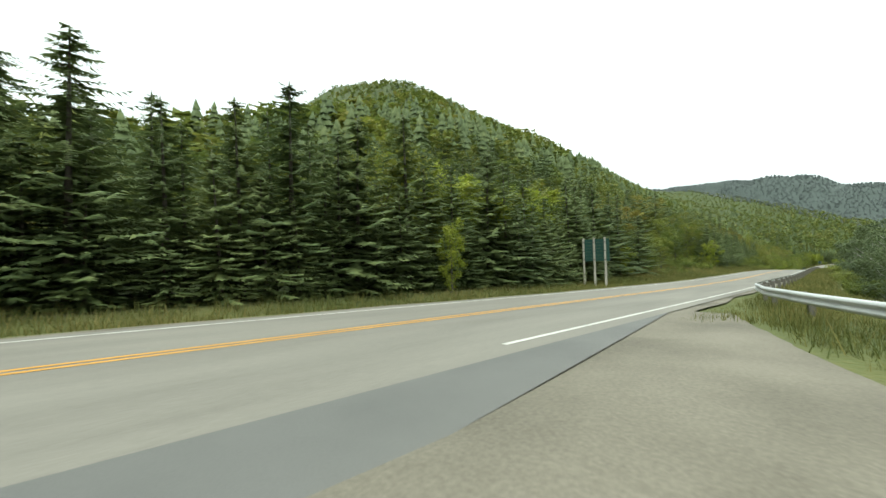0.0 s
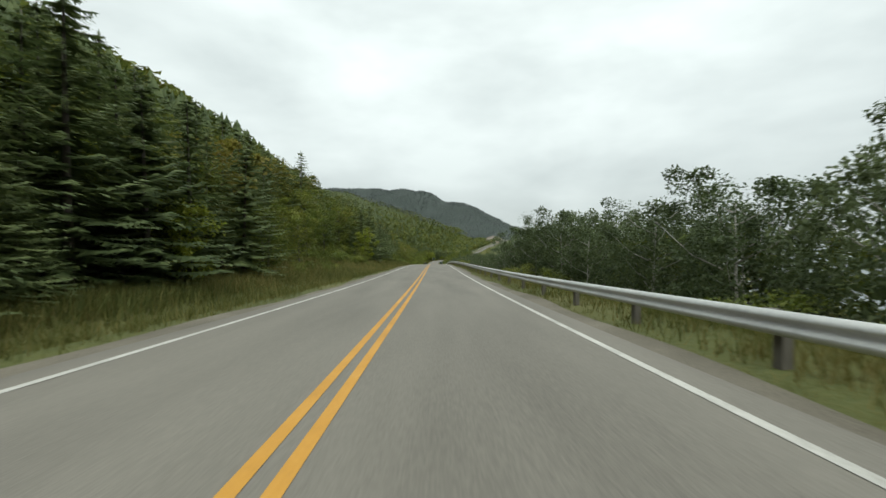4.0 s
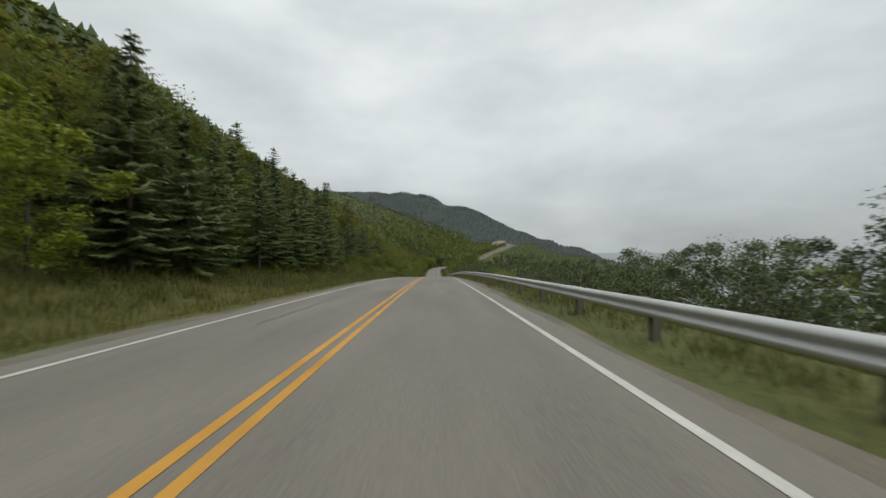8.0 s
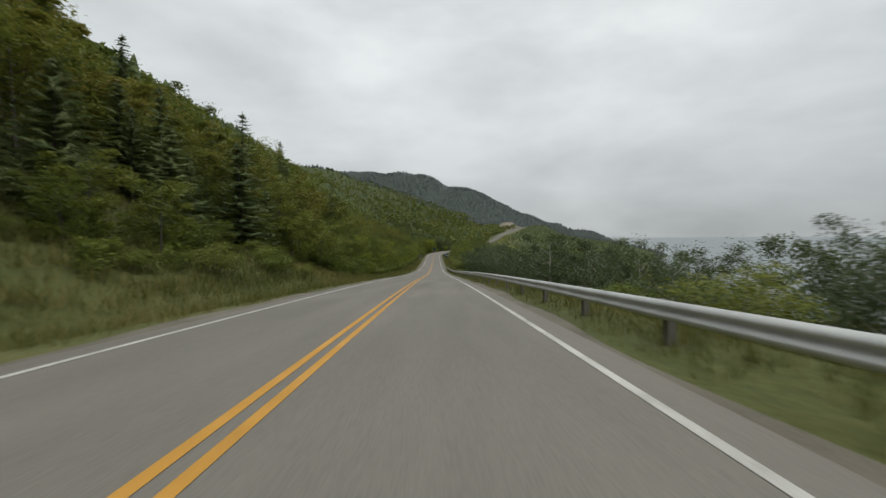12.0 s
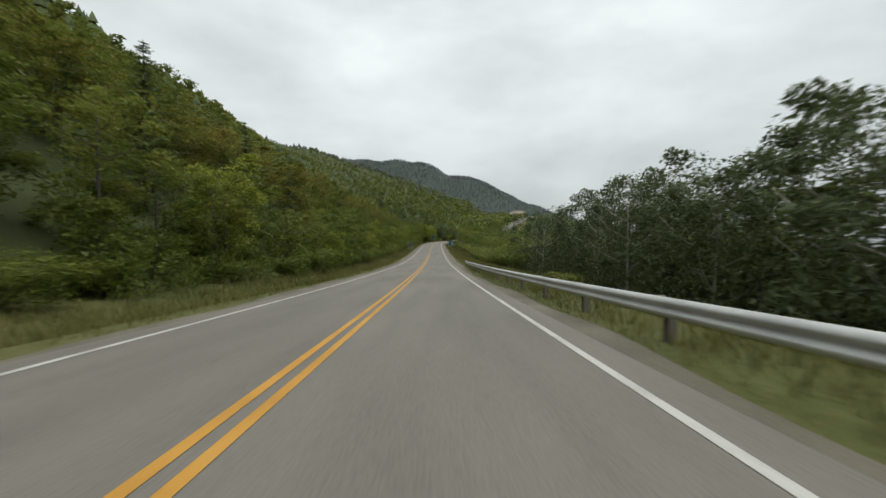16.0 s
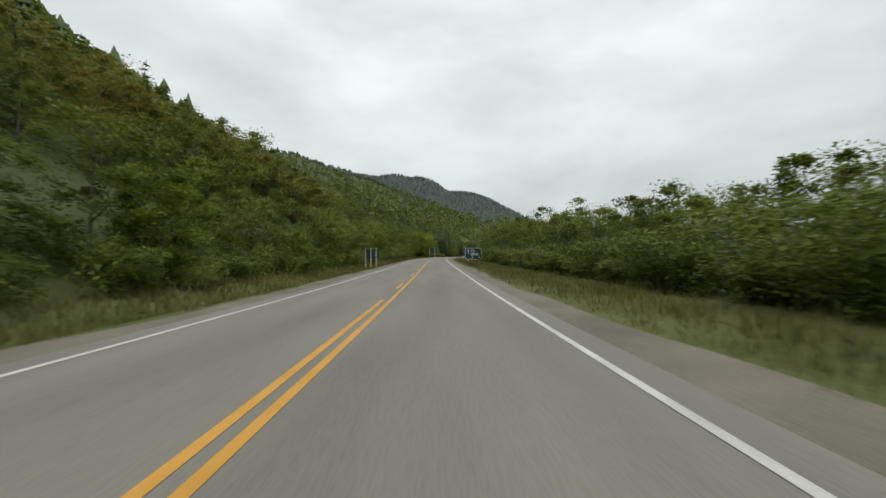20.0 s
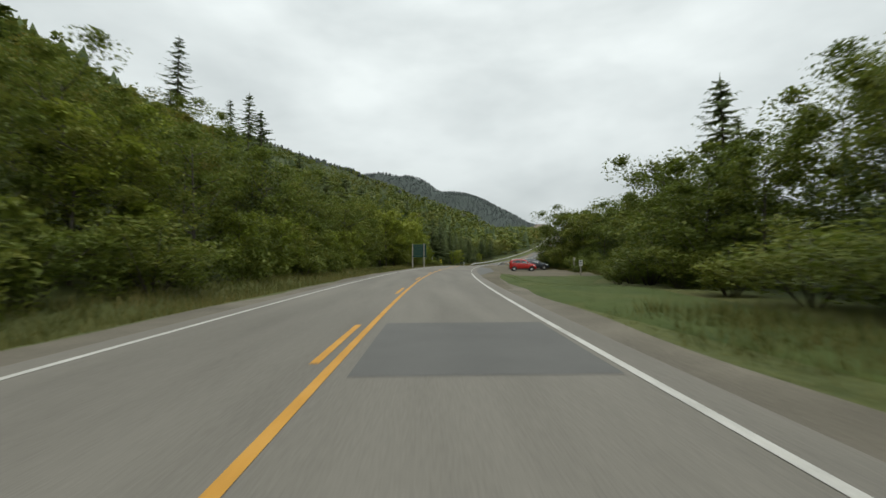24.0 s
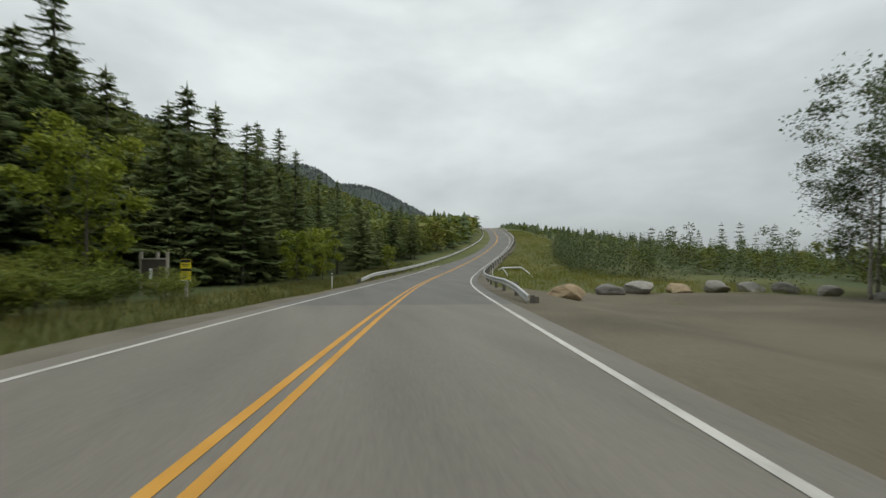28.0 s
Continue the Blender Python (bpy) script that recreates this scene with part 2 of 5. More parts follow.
BLACK = material("black_plastic", [(0.012, 0.012, 0.012), (0.025, 0.025, 0.025)], coarse=2, fine=20, rough=0.6, bump=0.05)
ROCK = material("grey_boulder_rock", [(0.14, 0.13, 0.115), (0.24, 0.225, 0.2), (0.34, 0.31, 0.27)], coarse=1.2, fine=9, rough=0.9, bump=0.9, per_thing=0.25)
OCHRE_ROCK = material("ochre_boulder_rock", [(0.15, 0.11, 0.07), (0.27, 0.2, 0.12), (0.36, 0.28, 0.18)], coarse=1.2, fine=9, rough=0.9, bump=0.9, per_thing=0.25)
CUT = material("road_cut_rock", [(0.13, 0.1, 0.08), (0.22, 0.18, 0.15), (0.3, 0.26, 0.22)], coarse=0.1, fine=1.5, rough=0.95, bump=1.0)
# land colour lifted to a pale grey that stands for haze over the bay
HAZY_HEADLAND = material("hazed_wooded_land", [(0.15, 0.17, 0.17), (0.2, 0.22, 0.215), (0.25, 0.265, 0.255)], coarse=0.01, fine=0.08, rough=0.95, bump=0.5)
SEA = material("grey_sea", [(0.10, 0.12, 0.125), (0.14, 0.16, 0.165)], coarse=0.004, fine=0.15, rough=0.35, bump=0.2, spec=0.5)
RED_PAINT = material("red_car_paint", [(0.36, 0.018, 0.015), (0.42, 0.025, 0.02)], coarse=1, fine=30, rough=0.25, bump=0, spec=0.6)
NAVY_PAINT = material("dark_blue_grey_car_paint", [(0.02, 0.026, 0.035), (0.03, 0.037, 0.048)], coarse=1, fine=30, rough=0.25, bump=0, spec=0.6)
GLASS = material("tinted_car_glass", [(0.01, 0.012, 0.014), (0.02, 0.022, 0.024)], coarse=1, fine=20, rough=0.1, bump=0, spec=0.8)
RUBBER = material("tyre_rubber", [(0.014, 0.014, 0.014), (0.03, 0.03, 0.03)], coarse=3, fine=25, rough=0.85, bump=0.2)
ALLOY = material("alloy_rim", [(0.5, 0.5, 0.5), (0.62, 0.62, 0.62)], coarse=2, fine=20, rough=0.35, metal=0.35, bump=0)
TAIL = material("red_tail_light", [(0.3, 0.01, 0.01), (0.4, 0.02, 0.02)], coarse=2, fine=20, rough=0.2, bump=0, spec=0.6)
LAMP = material("clear_lamp_lens", [(0.5, 0.5, 0.5), (0.65, 0.65, 0.65)], coarse=2, fine=20, rough=0.15, bump=0, spec=0.6)


# ---- making meshes ----
def mesh(name, verts, faces, mat, smooth_faces=False):
    me = bpy.data.meshes.new(name)
    me.from_pydata([tuple(map(float, v)) for v in verts], [], [tuple(map(int, f)) for f in faces])
    me.materials.append(mat)
    if smooth_faces:
        me.shade_smooth()
    me.update()
    return me


def finish(name, bm, mat, smooth_faces=False):
    me = bpy.data.meshes.new(name)
    bmesh.ops.recalc_face_normals(bm, faces=bm.faces)
    bm.to_mesh(me)
    bm.free()
    me.materials.append(mat)
    if smooth_faces:
        me.shade_smooth()
    return me


def part(name, me, parent, label="", at=None, kind=""):
    """One mesh object under a thing or a part."""
    ob = new(name, me)
    ob.parent = parent
    if at is not None:
        ob.matrix_basis = at
    return tagged(ob, label, kind=kind)


def thing(name, m, label, category, group="", kind=""):
    ob = new(name)
    ob.empty_display_size = 0.3
    ob.matrix_basis = m
    return tagged(ob, label, category, group, kind)


def box_bm(bm, x0, x1, y0, y1, z0, z1, bevel=0.0):
    made = bmesh.ops.create_cube(bm, size=1, matrix=Matrix.Translation(((x0 + x1) / 2, (y0 + y1) / 2, (z0 + z1) / 2)) @ Matrix.Diagonal((x1 - x0, y1 - y0, z1 - z0, 1)))
    if bevel:
        edges = list({e for v in made["verts"] for e in v.link_edges})
        bmesh.ops.bevel(bm, geom=edges, offset=bevel, segments=2, affect="EDGES", profile=0.6)
    return bm


def box(name, x0, x1, y0, y1, z0, z1, mat, bevel=0.01):
    return finish(name, box_bm(bmesh.new(), x0, x1, y0, y1, z0, z1, bevel), mat)


def tube(points, radii, sides=7):
    """Vertices and faces of a tapered tube through points."""
    verts, faces = [], []
    for i, (p, r) in enumerate(zip(points, radii)):
        d = (Vector(points[min(i + 1, len(points) - 1)]) - Vector(points[max(i - 1, 0)])).normalized()
        a = d.orthogonal().normalized()
        b = d.cross(a)
        for k in range(sides):
            t = 2 * math.pi * k / sides
            verts.append(Vector(p) + r * (math.cos(t) * a + math.sin(t) * b))
    for i in range(len(points) - 1):
        for k in range(sides):
            faces.append((i * sides + k, i * sides + (k + 1) % sides, (i + 1) * sides + (k + 1) % sides, (i + 1) * sides + k))
    faces.append(tuple(range(sides))[::-1])
    faces.append(tuple((len(points) - 1) * sides + k for k in range(sides)))
    return verts, faces


def joined(pieces):
    verts, faces = [], []
    for v, f in pieces:
        n = len(verts)
        verts += list(v)
        faces += [tuple(i + n for i in q) for q in f]
    return verts, faces


# ---- the ground ----
def bumps(x, y, size, seed):
    """Smooth unevenness between about -1 and 1 (arrays)."""
    r = np.random.RandomState(seed)
    out = np.zeros_like(x)
    for k in range(7):
        a, w, p = r.uniform(0, 2 * math.pi), r.uniform(0.6, 1.6) / size, r.uniform(0, 6.28)
        out = out + np.sin((x * math.cos(a) + y * math.sin(a)) * w * 6.28 + p)
    return out / 3.2


def ramp01(a, lo, hi):
    t = np.clip((a - lo) / (hi - lo), 0, 1)
    return t * t * (3 - 2 * t)


SEA_LEVEL = -46.0


def ground_z(x, y):
    """The height of the land (arrays)."""
    s, u = road_s(x, y)
    z = np.interp(y, ROAD_Y, ROAD_Z)
    # hillside to the left
    foot = np.interp(s, [-40, 25, 60, 90, 215, 235, 440, 480, 520, 560, 620, 700, 900], [60, 50, 22, 14, 14, 10, 12, 15, 26, 44, 62, 66, 60])
    tilt = np.interp(s, [-200, 40, 110, 200, 290, 330, 420, 500, 600, 760], [0.45, 0.55, 0.64, 0.70, 0.70, 0.69, 0.655, 0.61, 0.58, 0.42])
    crest = np.interp(s, [-300, 40, 120, 160, 200, 300, 400, 500, 700, 900, 1100], [35, 42, 76, 118, 160, 172, 162, 147, 126, 100, 60])
    d = np.maximum(-u - foot, 0)
    raw = d * tilt
    rise = crest * np.tanh((raw / crest) ** 3) ** (1 / 3)
    rise = rise + ramp01(d, 8, 60) * bumps(x, y, 60, 3) * 2.5
    bank = np.interp(s, [50, 80, 150, 165, 205, 230], [0, 1.2, 1.5, 2.3, 2.3, 0]) * ramp01(-u, 6.3, 14)
    dip = -0.35 * ramp01(-u, 5.2, 6.4) * (1 - ramp01(-u, 7.0, 9.5))
    z = z + np.where(u < 0, rise + bank + dip, 0)
    # the land falls to the sea on the right, and is level from the bend on
    fall = np.interp(s, [-60, 0, 60, 260, 330, 420, 520, 600, 720, 900], [0.25, 0.35, 0.5, 0.5, 0.10, 0.03, 0.02, 0.10, 0.25, 0.3])
    edge = np.interp(s, [-60, 0, 20, 40, 270, 330, 600, 700], [14, 11, 9, 6.8, 6.8, 12, 40, 16])
    e = np.maximum(u - edge, 0)
    z = z - np.where(u > 0, fall * e * (1 - 0.25 * ramp01(e, 40, 120)), 0)
    z = z - 0.55 * np.where(u > 0, ramp01(u, 5.4, 9), 0) * ramp01(s, 440, 452) * (1 - ramp01(s, 520, 540))
    # knoll beside the crest, field before it
    z = z + 7 * np.exp(-((s - 850) / 34) ** 2 - ((u - 36) / 16) ** 2)
    # the far mountain and the headland
    top = np.interp(x, [-800, -290, -120, -45, 0, 35, 100, 165, 235, 320, 415, 500], [188, 183, 179, 175, 158, 139, 134, 104, 66, 34, 6, -30])
    far = (top + 30) * np.exp(-(np.maximum(np.abs(y - 1470) - 40, 0) / np.interp(y, [1000, 1400, 1600], [210, 250, 300])) ** 2) - 30
    mask = ramp01(y, 900, 1120)
    z = z * (1 - mask) + np.maximum(z * (1 - mask), far) * mask
    z = z + ramp01(y, 900, 1100) * bumps(x, y, 90, 8) * 4
    z = z + bumps(x, y, 9, 5) * 0.12 * ramp01(np.abs(u), 7, 14)
    # far from the road on the right all goes under the sea
    shore = np.interp(y, [700, 1050], [95, 360])
    z = z - ramp01(x - np.interp(y, ROAD_Y, ROAD_X) * (y < 900), shore, shore + 110) * 70
    # below the road bed
    bed = np.interp(y, ROAD_Y, ROAD_Z)
    low = np.interp(np.abs(u), [0, 5.0, 6.2], [-0.12, -0.10, 0.0])
    z = np.where((np.abs(u) < 6.2) & (s < 930), np.where(np.abs(u) < 5.0, bed + low, np.minimum(z, bed) + low), z)
    return np.maximum(z, SEA_LEVEL - 6)


def ground_at(x, y):
    return float(ground_z(np.array([x], float), np.array([y], float))[0])


def spot(s, u):
    """A place on the ground by metres along the road and to its right."""
    p = along(s, u)
    return Vector((p.x, p.y, ground_at(p.x, p.y)))


def sheet(name, xs, ys, zf, mat, smooth_faces=True):
    gx, gy = np.meshgrid(xs, ys)
    gz = zf(gx, gy)
    n, m = gx.shape
    v = np.stack([gx.ravel(), gy.ravel(), gz.ravel()], 1)
    i = np.arange((n - 1) * (m - 1))
    a = (i // (m - 1)) * m + i % (m - 1)
    f = np.stack([a, a + 1, a + m + 1, a + m], 1)
    return mesh(name, v.tolist(), f.tolist(), mat, smooth_faces)


def build_ground():
    u = np.concatenate([-np.geomspace(4000, 60, 40), np.arange(-58, -14, 2.0), np.arange(-14, 14, 0.5), np.arange(14, 60, 2.0), np.geomspace(60, 700, 40)])
    y = np.concatenate([np.linspace(-1500, -120, 20), np.arange(-110, 820, 3.0), np.linspace(822, 1700, 90), np.linspace(1720, 4800, 14)])
    gu, gy = np.meshgrid(u, y)
    gx = gu + np.interp(gy, ROAD_Y, ROAD_X)
    gz = ground_z(gx, gy)
    n, m = gx.shape
    v = np.stack([gx.ravel(), gy.ravel(), gz.ravel()], 1)
    i = np.arange((n - 1) * (m - 1))
    a = (i // (m - 1)) * m + i % (m - 1)
    f = np.stack([a, a + 1, a + m + 1, a + m], 1)
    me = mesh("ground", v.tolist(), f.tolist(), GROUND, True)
    s, side = road_s(gx, gy)
    left = np.interp(s, [-90, 60, 90, 215, 235, 500, 600], [10.5, 13, 18, 18, 11, 11, 6.5])
    right = np.interp(s, [-60, 20, 40, 300, 330, 434, 440, 470, 530, 640, 700], [16, 12, 9, 10, 11, 10, 11, 24, 27, 32, 14])
    wood = np.maximum(np.maximum(ramp01(-side - left, 0, 3), ramp01(side - right, 0, 3)), ramp01(gy, 900, 930))
    me.attributes.new("wood", "FLOAT", "POINT").data.foreach_set("value", wood.ravel().astype(np.float32))
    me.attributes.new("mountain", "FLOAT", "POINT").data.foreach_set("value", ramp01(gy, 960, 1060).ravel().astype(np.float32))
    tagged(new("ground", me), "rough grassy hillside and forest floor beside the road", "ground", kind="structure")
    # a second headland far off across the bay, with a low rock before its point, both painted haze-pale
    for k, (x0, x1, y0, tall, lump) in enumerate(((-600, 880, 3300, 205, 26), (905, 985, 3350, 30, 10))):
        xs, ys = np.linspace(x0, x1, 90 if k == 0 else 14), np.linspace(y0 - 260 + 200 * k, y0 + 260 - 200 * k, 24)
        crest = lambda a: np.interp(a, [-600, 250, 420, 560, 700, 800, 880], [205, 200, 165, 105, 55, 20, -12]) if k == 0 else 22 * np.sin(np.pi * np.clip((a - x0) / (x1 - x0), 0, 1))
        me = sheet("headland", xs, ys, lambda a, b: SEA_LEVEL - 8 + (crest(a) + 12) * (1 - ((b - y0) / (ys[-1] - y0)) ** 2) + bumps(a, b, 120, 6 + k) * lump * 0.3, HAZY_HEADLAND)
        tagged(new("headland", me), "distant wooded headland falling to the sea, paled for haze" if k == 0 else "small rock islet off the headland, paled for haze", "headland", kind="structure")
    me = sheet("water", np.linspace(-3000, 4800, 40), np.linspace(-3000, 4900, 40), lambda a, b: np.full_like(a, SEA_LEVEL), SEA)
    tagged(new("water", me), "calm grey sea under an overcast sky", "sea", kind="structure")


def strip(name, s0, s1, u0, u1, up, mat, step=2.0, crown=0.0):
    """A ribbon that follows the road between two lateral distances (numbers or functions of s)."""
    ss = np.linspace(s0, s1, max(2, int((s1 - s0) / step) + 1))
    verts, faces = [], []
    cols = 5 if crown else 2
    for k, s in enumerate(ss):
        a = u0(s) if callable(u0) else u0
        b = u1(s) if callable(u1) else u1
        for c in range(cols):
            u = a + (b - a) * c / (cols - 1)
            verts.append(along(s, u, up + crown * (1 - min(1, abs(u) / 4.2))))
    for k in range(len(ss) - 1):
        for c in range(cols - 1):
            faces.append((k * cols + c, k * cols + c + 1, (k + 1) * cols + c + 1, (k + 1) * cols + c))
    return mesh(name, verts, faces, mat, True)


LANE_R, LANE_L = 3.65, -3.4


def build_road():
    road = tagged(new("road", strip("road", -160, 900, -3.95, 4.2, 0.0, ASPHALT)), "worn pale grey two-lane asphalt road", "road", kind="structure")
    tagged(new("shoulder", strip("shoulder", -160, 900, lambda s: -(4.45 + 0.5 * float(ramp01(s, 300, 350))) - 0.16 * math.sin(s * 0.21) - 0.12 * math.sin(s * 0.77), -3.94, -0.03, GRAVEL, 1.0)),
           "grey-brown gravel shoulder beside the road", "shoulder", kind="structure")
    tagged(new("shoulder", strip("shoulder", -160, 900, 4.19, lambda s: 4.65 + 0.18 * math.sin(s * 0.17) + 0.12 * math.sin(s * 0.7) + 0.6 * float(ramp01(s, 290, 320)), -0.03, GRAVEL, 1.0)),
           "grey-brown gravel shoulder under the guardrail", "shoulder", kind="structure")
    part("left_edge_line", strip("edge_line", -160, 900, LANE_L - 0.06, LANE_L + 0.06, 0.006, WHITE), road, "thin white edge line")
    part("right_edge_line", strip("edge_line", 6, 459, LANE_R - 0.06, LANE_R + 0.06, 0.006, WHITE), road, "thin white edge line")
    part("right_edge_line", strip("edge_line", 486, 900, LANE_R - 0.06, LANE_R + 0.06, 0.006, WHITE), road, "thin white edge line")
    for k in range(4):
        part("edge_line_dash", strip("edge_line_dash", 463.9 + k * 5.7, 463.9 + k * 5.7 + 3, LANE_R - 0.06, LANE_R + 0.06, 0.006, WHITE, 1.0), road)
    part("centre_line", strip("centre_line", -160, 900, 0.07, 0.19, 0.006, YELLOW), road, "solid yellow centre line")
    part("centre_line", strip("centre_line", -160, 352, -0.19, -0.07, 0.006, YELLOW), road, "solid yellow centre line")
    part("centre_line", strip("centre_line", 482, 900, -0.19, -0.07, 0.006, YELLOW), road, "solid yellow centre line")
    for k in range(12):
        part("centre_line_dash", strip("centre_line_dash", 356.8 + k * 10.2, 359.8 + k * 10.2, -0.19, -0.07, 0.006, YELLOW, 1.0), road)
    return road


# ---- trees ----
def spruce_mesh(h, seed, width=0.2, bare=0.1, fronds=16, step=0.4, fine=0.14):
    r = random.Random(seed)
    lean = (r.uniform(-0.02, 0.02), r.uniform(-0.02, 0.02))
    spine = [Vector((lean[0] * z, lean[1] * z, z)) for z in np.linspace(-0.3, h, 8)]
    tv, tf = tube(spine, [0.011 * h * (1 - 0.93 * k / 7) + 0.008 for k in range(8)], 6)
    verts, faces = [], []

    def tri(a, b, c):
        n = len(verts)
        verts.extend((a, b, c))
        faces.append((n, n + 1, n + 2))

    z = max(bare, 0.03) * h
    while z < h * 0.985:
        f = max(0.0, (z - bare * h) / (h * (1 - bare)))
        reach = h * width * (1 - f) ** 0.8 * min(1, 0.55 + 2.4 * f) + 0.12
        n = max(4, int(5 + 5 * (1 - f)))
        turn = r.uniform(0, 6.28)
        for k in range(n):
            if r.random() < 0.1:
                continue
            a = turn + 6.28 * k / n + r.uniform(-0.3, 0.3)
            length = reach * r.uniform(0.6, 1.2)
            out, side = Vector((math.cos(a), math.sin(a), 0)), Vector((-math.sin(a), math.cos(a), 0))
            droop = -0.15 - 0.32 * (1 - f) + r.uniform(-0.16, 0.16)
            base = Vector((lean[0] * z, lean[1] * z, z + r.uniform(-0.2, 0.2)))
            m = max(4, int(fronds * (0.5 + 0.5 * (1 - f))))
            for j in range(m):
                q = (j + 0.6) / m
                p = base + out * (length * q) + Vector((0, 0, length * (droop * q + 0.28 * q * q)))
                w = (fine + 0.07 * length) * (1 - 0.45 * q) * r.uniform(0.65, 1.3)
                for sgn in ((-1, 1) if bare < 0 else (-1, 1, 0.4)):
                    tip = p + out * (w * r.uniform(0.5, 1.1)) + side * (sgn * w * r.uniform(0.75, 1.3)) + Vector((0, 0, -w * r.uniform(0.0, 0.75)))
                    tri(p - out * (0.3 * w) + Vector((0, 0, 0.06)), tip, p + out * (0.45 * w) + Vector((0, 0, -0.1 * w)))
        z += step * (0.55 + 0.6 * (1 - f)) * max(0.6, h / 12)
    top = Vector((lean[0] * h, lean[1] * h, h))
    for k in range(5):
        a = 6.28 * k / 5
        tri(top + Vector((0, 0, 0.2)), top + Vector((math.cos(a) * 0.045, math.sin(a) * 0.045, -0.3)), top + Vector((math.cos(a + 0.9) * 0.03, math.sin(a + 0.9) * 0.03, -0.35)))
    if bare < 0:
        return np.array([tuple(v / h) for v in verts]), np.array(faces)
    return mesh("spruce_trunk", tv, tf, BARK, True), mesh("spruce_crown", verts, faces, NEEDLES)


def leafy(points, count, spread, size, r, flat=0.7):
    """Small leaf sprays scattered round points."""
    verts, faces = [], []
    for _ in range(count):
        c, rad = r.choice(points)
        d = Vector((r.gauss(0, 1), r.gauss(0, 1), r.gauss(0, 1)))
        d.normalize()
        p = c + Vector((d.x, d.y, d.z * flat)) * (rad * spread * r.random() ** 0.45)
        a = Vector((r.gauss(0, 1), r.gauss(0, 1), r.gauss(0, 0.6))).normalized()
        b = a.cross(Vector((r.gauss(0, 0.5), r.gauss(0, 0.5), 1))).normalized()
        w = size * r.uniform(0.6, 1.35)
        n = len(verts)
        verts.extend((p - a * w, p + a * (0.45 * w) - b * (w * 0.62) + Vector((0, 0, 0.1 * w)), p + a * (0.8 * w) + b * (w * 0.6) - Vector((0, 0, 0.15 * w))))
        faces.append((n, n + 1, n + 2))
    return verts, faces


def broadleaf_mesh(h, seed, leaves=1500, mat=None, bark=None, width=0.3, size=0.14, low=0.1):
    r = random.Random(seed)
    fork = h * low
    lean = Vector((r.uniform(-0.05, 0.05), r.uniform(-0.05, 0.05), 1))
    pieces = [tube([lean * z for z in np.linspace(-0.3, h * 0.8, 6)], [0.013 * h * (1 - 0.85 * k / 5) for k in range(6)], 6)]
    points = [(lean * (h * 0.82), h * 0.17)]
    for k in range(11):
        z = fork + (h * 0.75 - fork) * k / 10
        a = 2.4 * k + r.uniform(-0.4, 0.4)
        length = h * width * (0.55 + 0.75 * math.sin(math.pi * (0.15 + 0.75 * k / 10))) * r.uniform(0.65, 1.1)
        b = lean * z
        mid = b + Vector((math.cos(a), math.sin(a), 0.5)) * (length * 0.5)
        end = b + Vector((math.cos(a), math.sin(a), 0.75)) * length
        pieces.append(tube([b, mid, end], [0.005 * h, 0.003 * h, 0.001 * h], 5))
        points += [(mid, h * 0.11), (end, h * 0.13 * r.uniform(0.7, 1.3)), (end + Vector((r.uniform(-1, 1), r.uniform(-1, 1), r.uniform(0, 1))) * (h * 0.07), h * 0.06)]
    crown = leafy(points, leaves, 1.0, size, r)
    return mesh("tree_trunk", *joined(pieces), bark or BARK, True), mesh("tree_crown", *crown, mat or LEAVES)


def bush_mesh(h, seed, leaves=420, mat=None, size=0.072):
    r = random.Random(seed)
    pieces, points = [], []
    for k in range(7):
        a, q = 0.9 * k + r.uniform(-0.3, 0.3), r.uniform(0.3, 0.75)
        end = Vector((math.cos(a) * q * h * 0.7, math.sin(a) * q * h * 0.7, h * r.uniform(0.55, 0.95)))
        pieces.append(tube([Vector((0, 0, -0.2)), end * 0.5, end], [0.03, 0.02, 0.008], 4))
        points += [(end, h * 0.26), (end * 0.6, h * 0.28)]
    return mesh("bush_stems", *joined(pieces), BARK, True), mesh("bush_leaves", *leafy(points, leaves, 1.0, size, r), mat or LEAVES)


PLANTS = {}


def plant_kind(name, variants, label, category, group, parts):
    PLANTS[name] = []
    for me_a, me_b in variants:
        root = thing(name, pose(0, 0, -200), label, category, group)
        part(parts[0], me_a, root)
        part(parts[1], me_b, root)
        PLANTS[name].append([root, False])


def place(name, which, s, u, size=1.0, turn=0.0, wide=1.0, sink=0.1):
    if 518 < s < 535 and -17.5 < u < -6.5 and name not in ("young_tree", "bush"):
        return None
    p = spot(s, u)
    row = PLANTS[name][which % len(PLANTS[name])]
    m = pose(p.x, p.y, p.z - sink, 0, 0, turn)
    ob = row[0] if not row[1] else copy_thing(row[0], m)
    ob.matrix_basis = m @ Matrix.Diagonal((size * wide, size * wide, size, 1))
    row[1] = True
    return ob


HEIGHTS = {"spruce_tree": (12, 14, 10, 13, 8, 15), "broadleaf_tree": (9, 11, 7, 8), "birch_tree": (8, 7, 10), "young_tree": (5, 6.5), "maple_tree": (8, 9.5, 7), "bush": (2.2, 1.6, 2.8)}


def place_top(name, which, s, u, top, turn=0.0, wide=1.0):
    """A plant whose crown ends so many metres above the road beside it."""
    heights = HEIGHTS[name]
    which %= len(heights)
    tall = along(s, 0).z + top - spot(s, u).z + 0.1
    return place(name, which, s, u, tall / (heights[which] * 0.98), turn, wide)


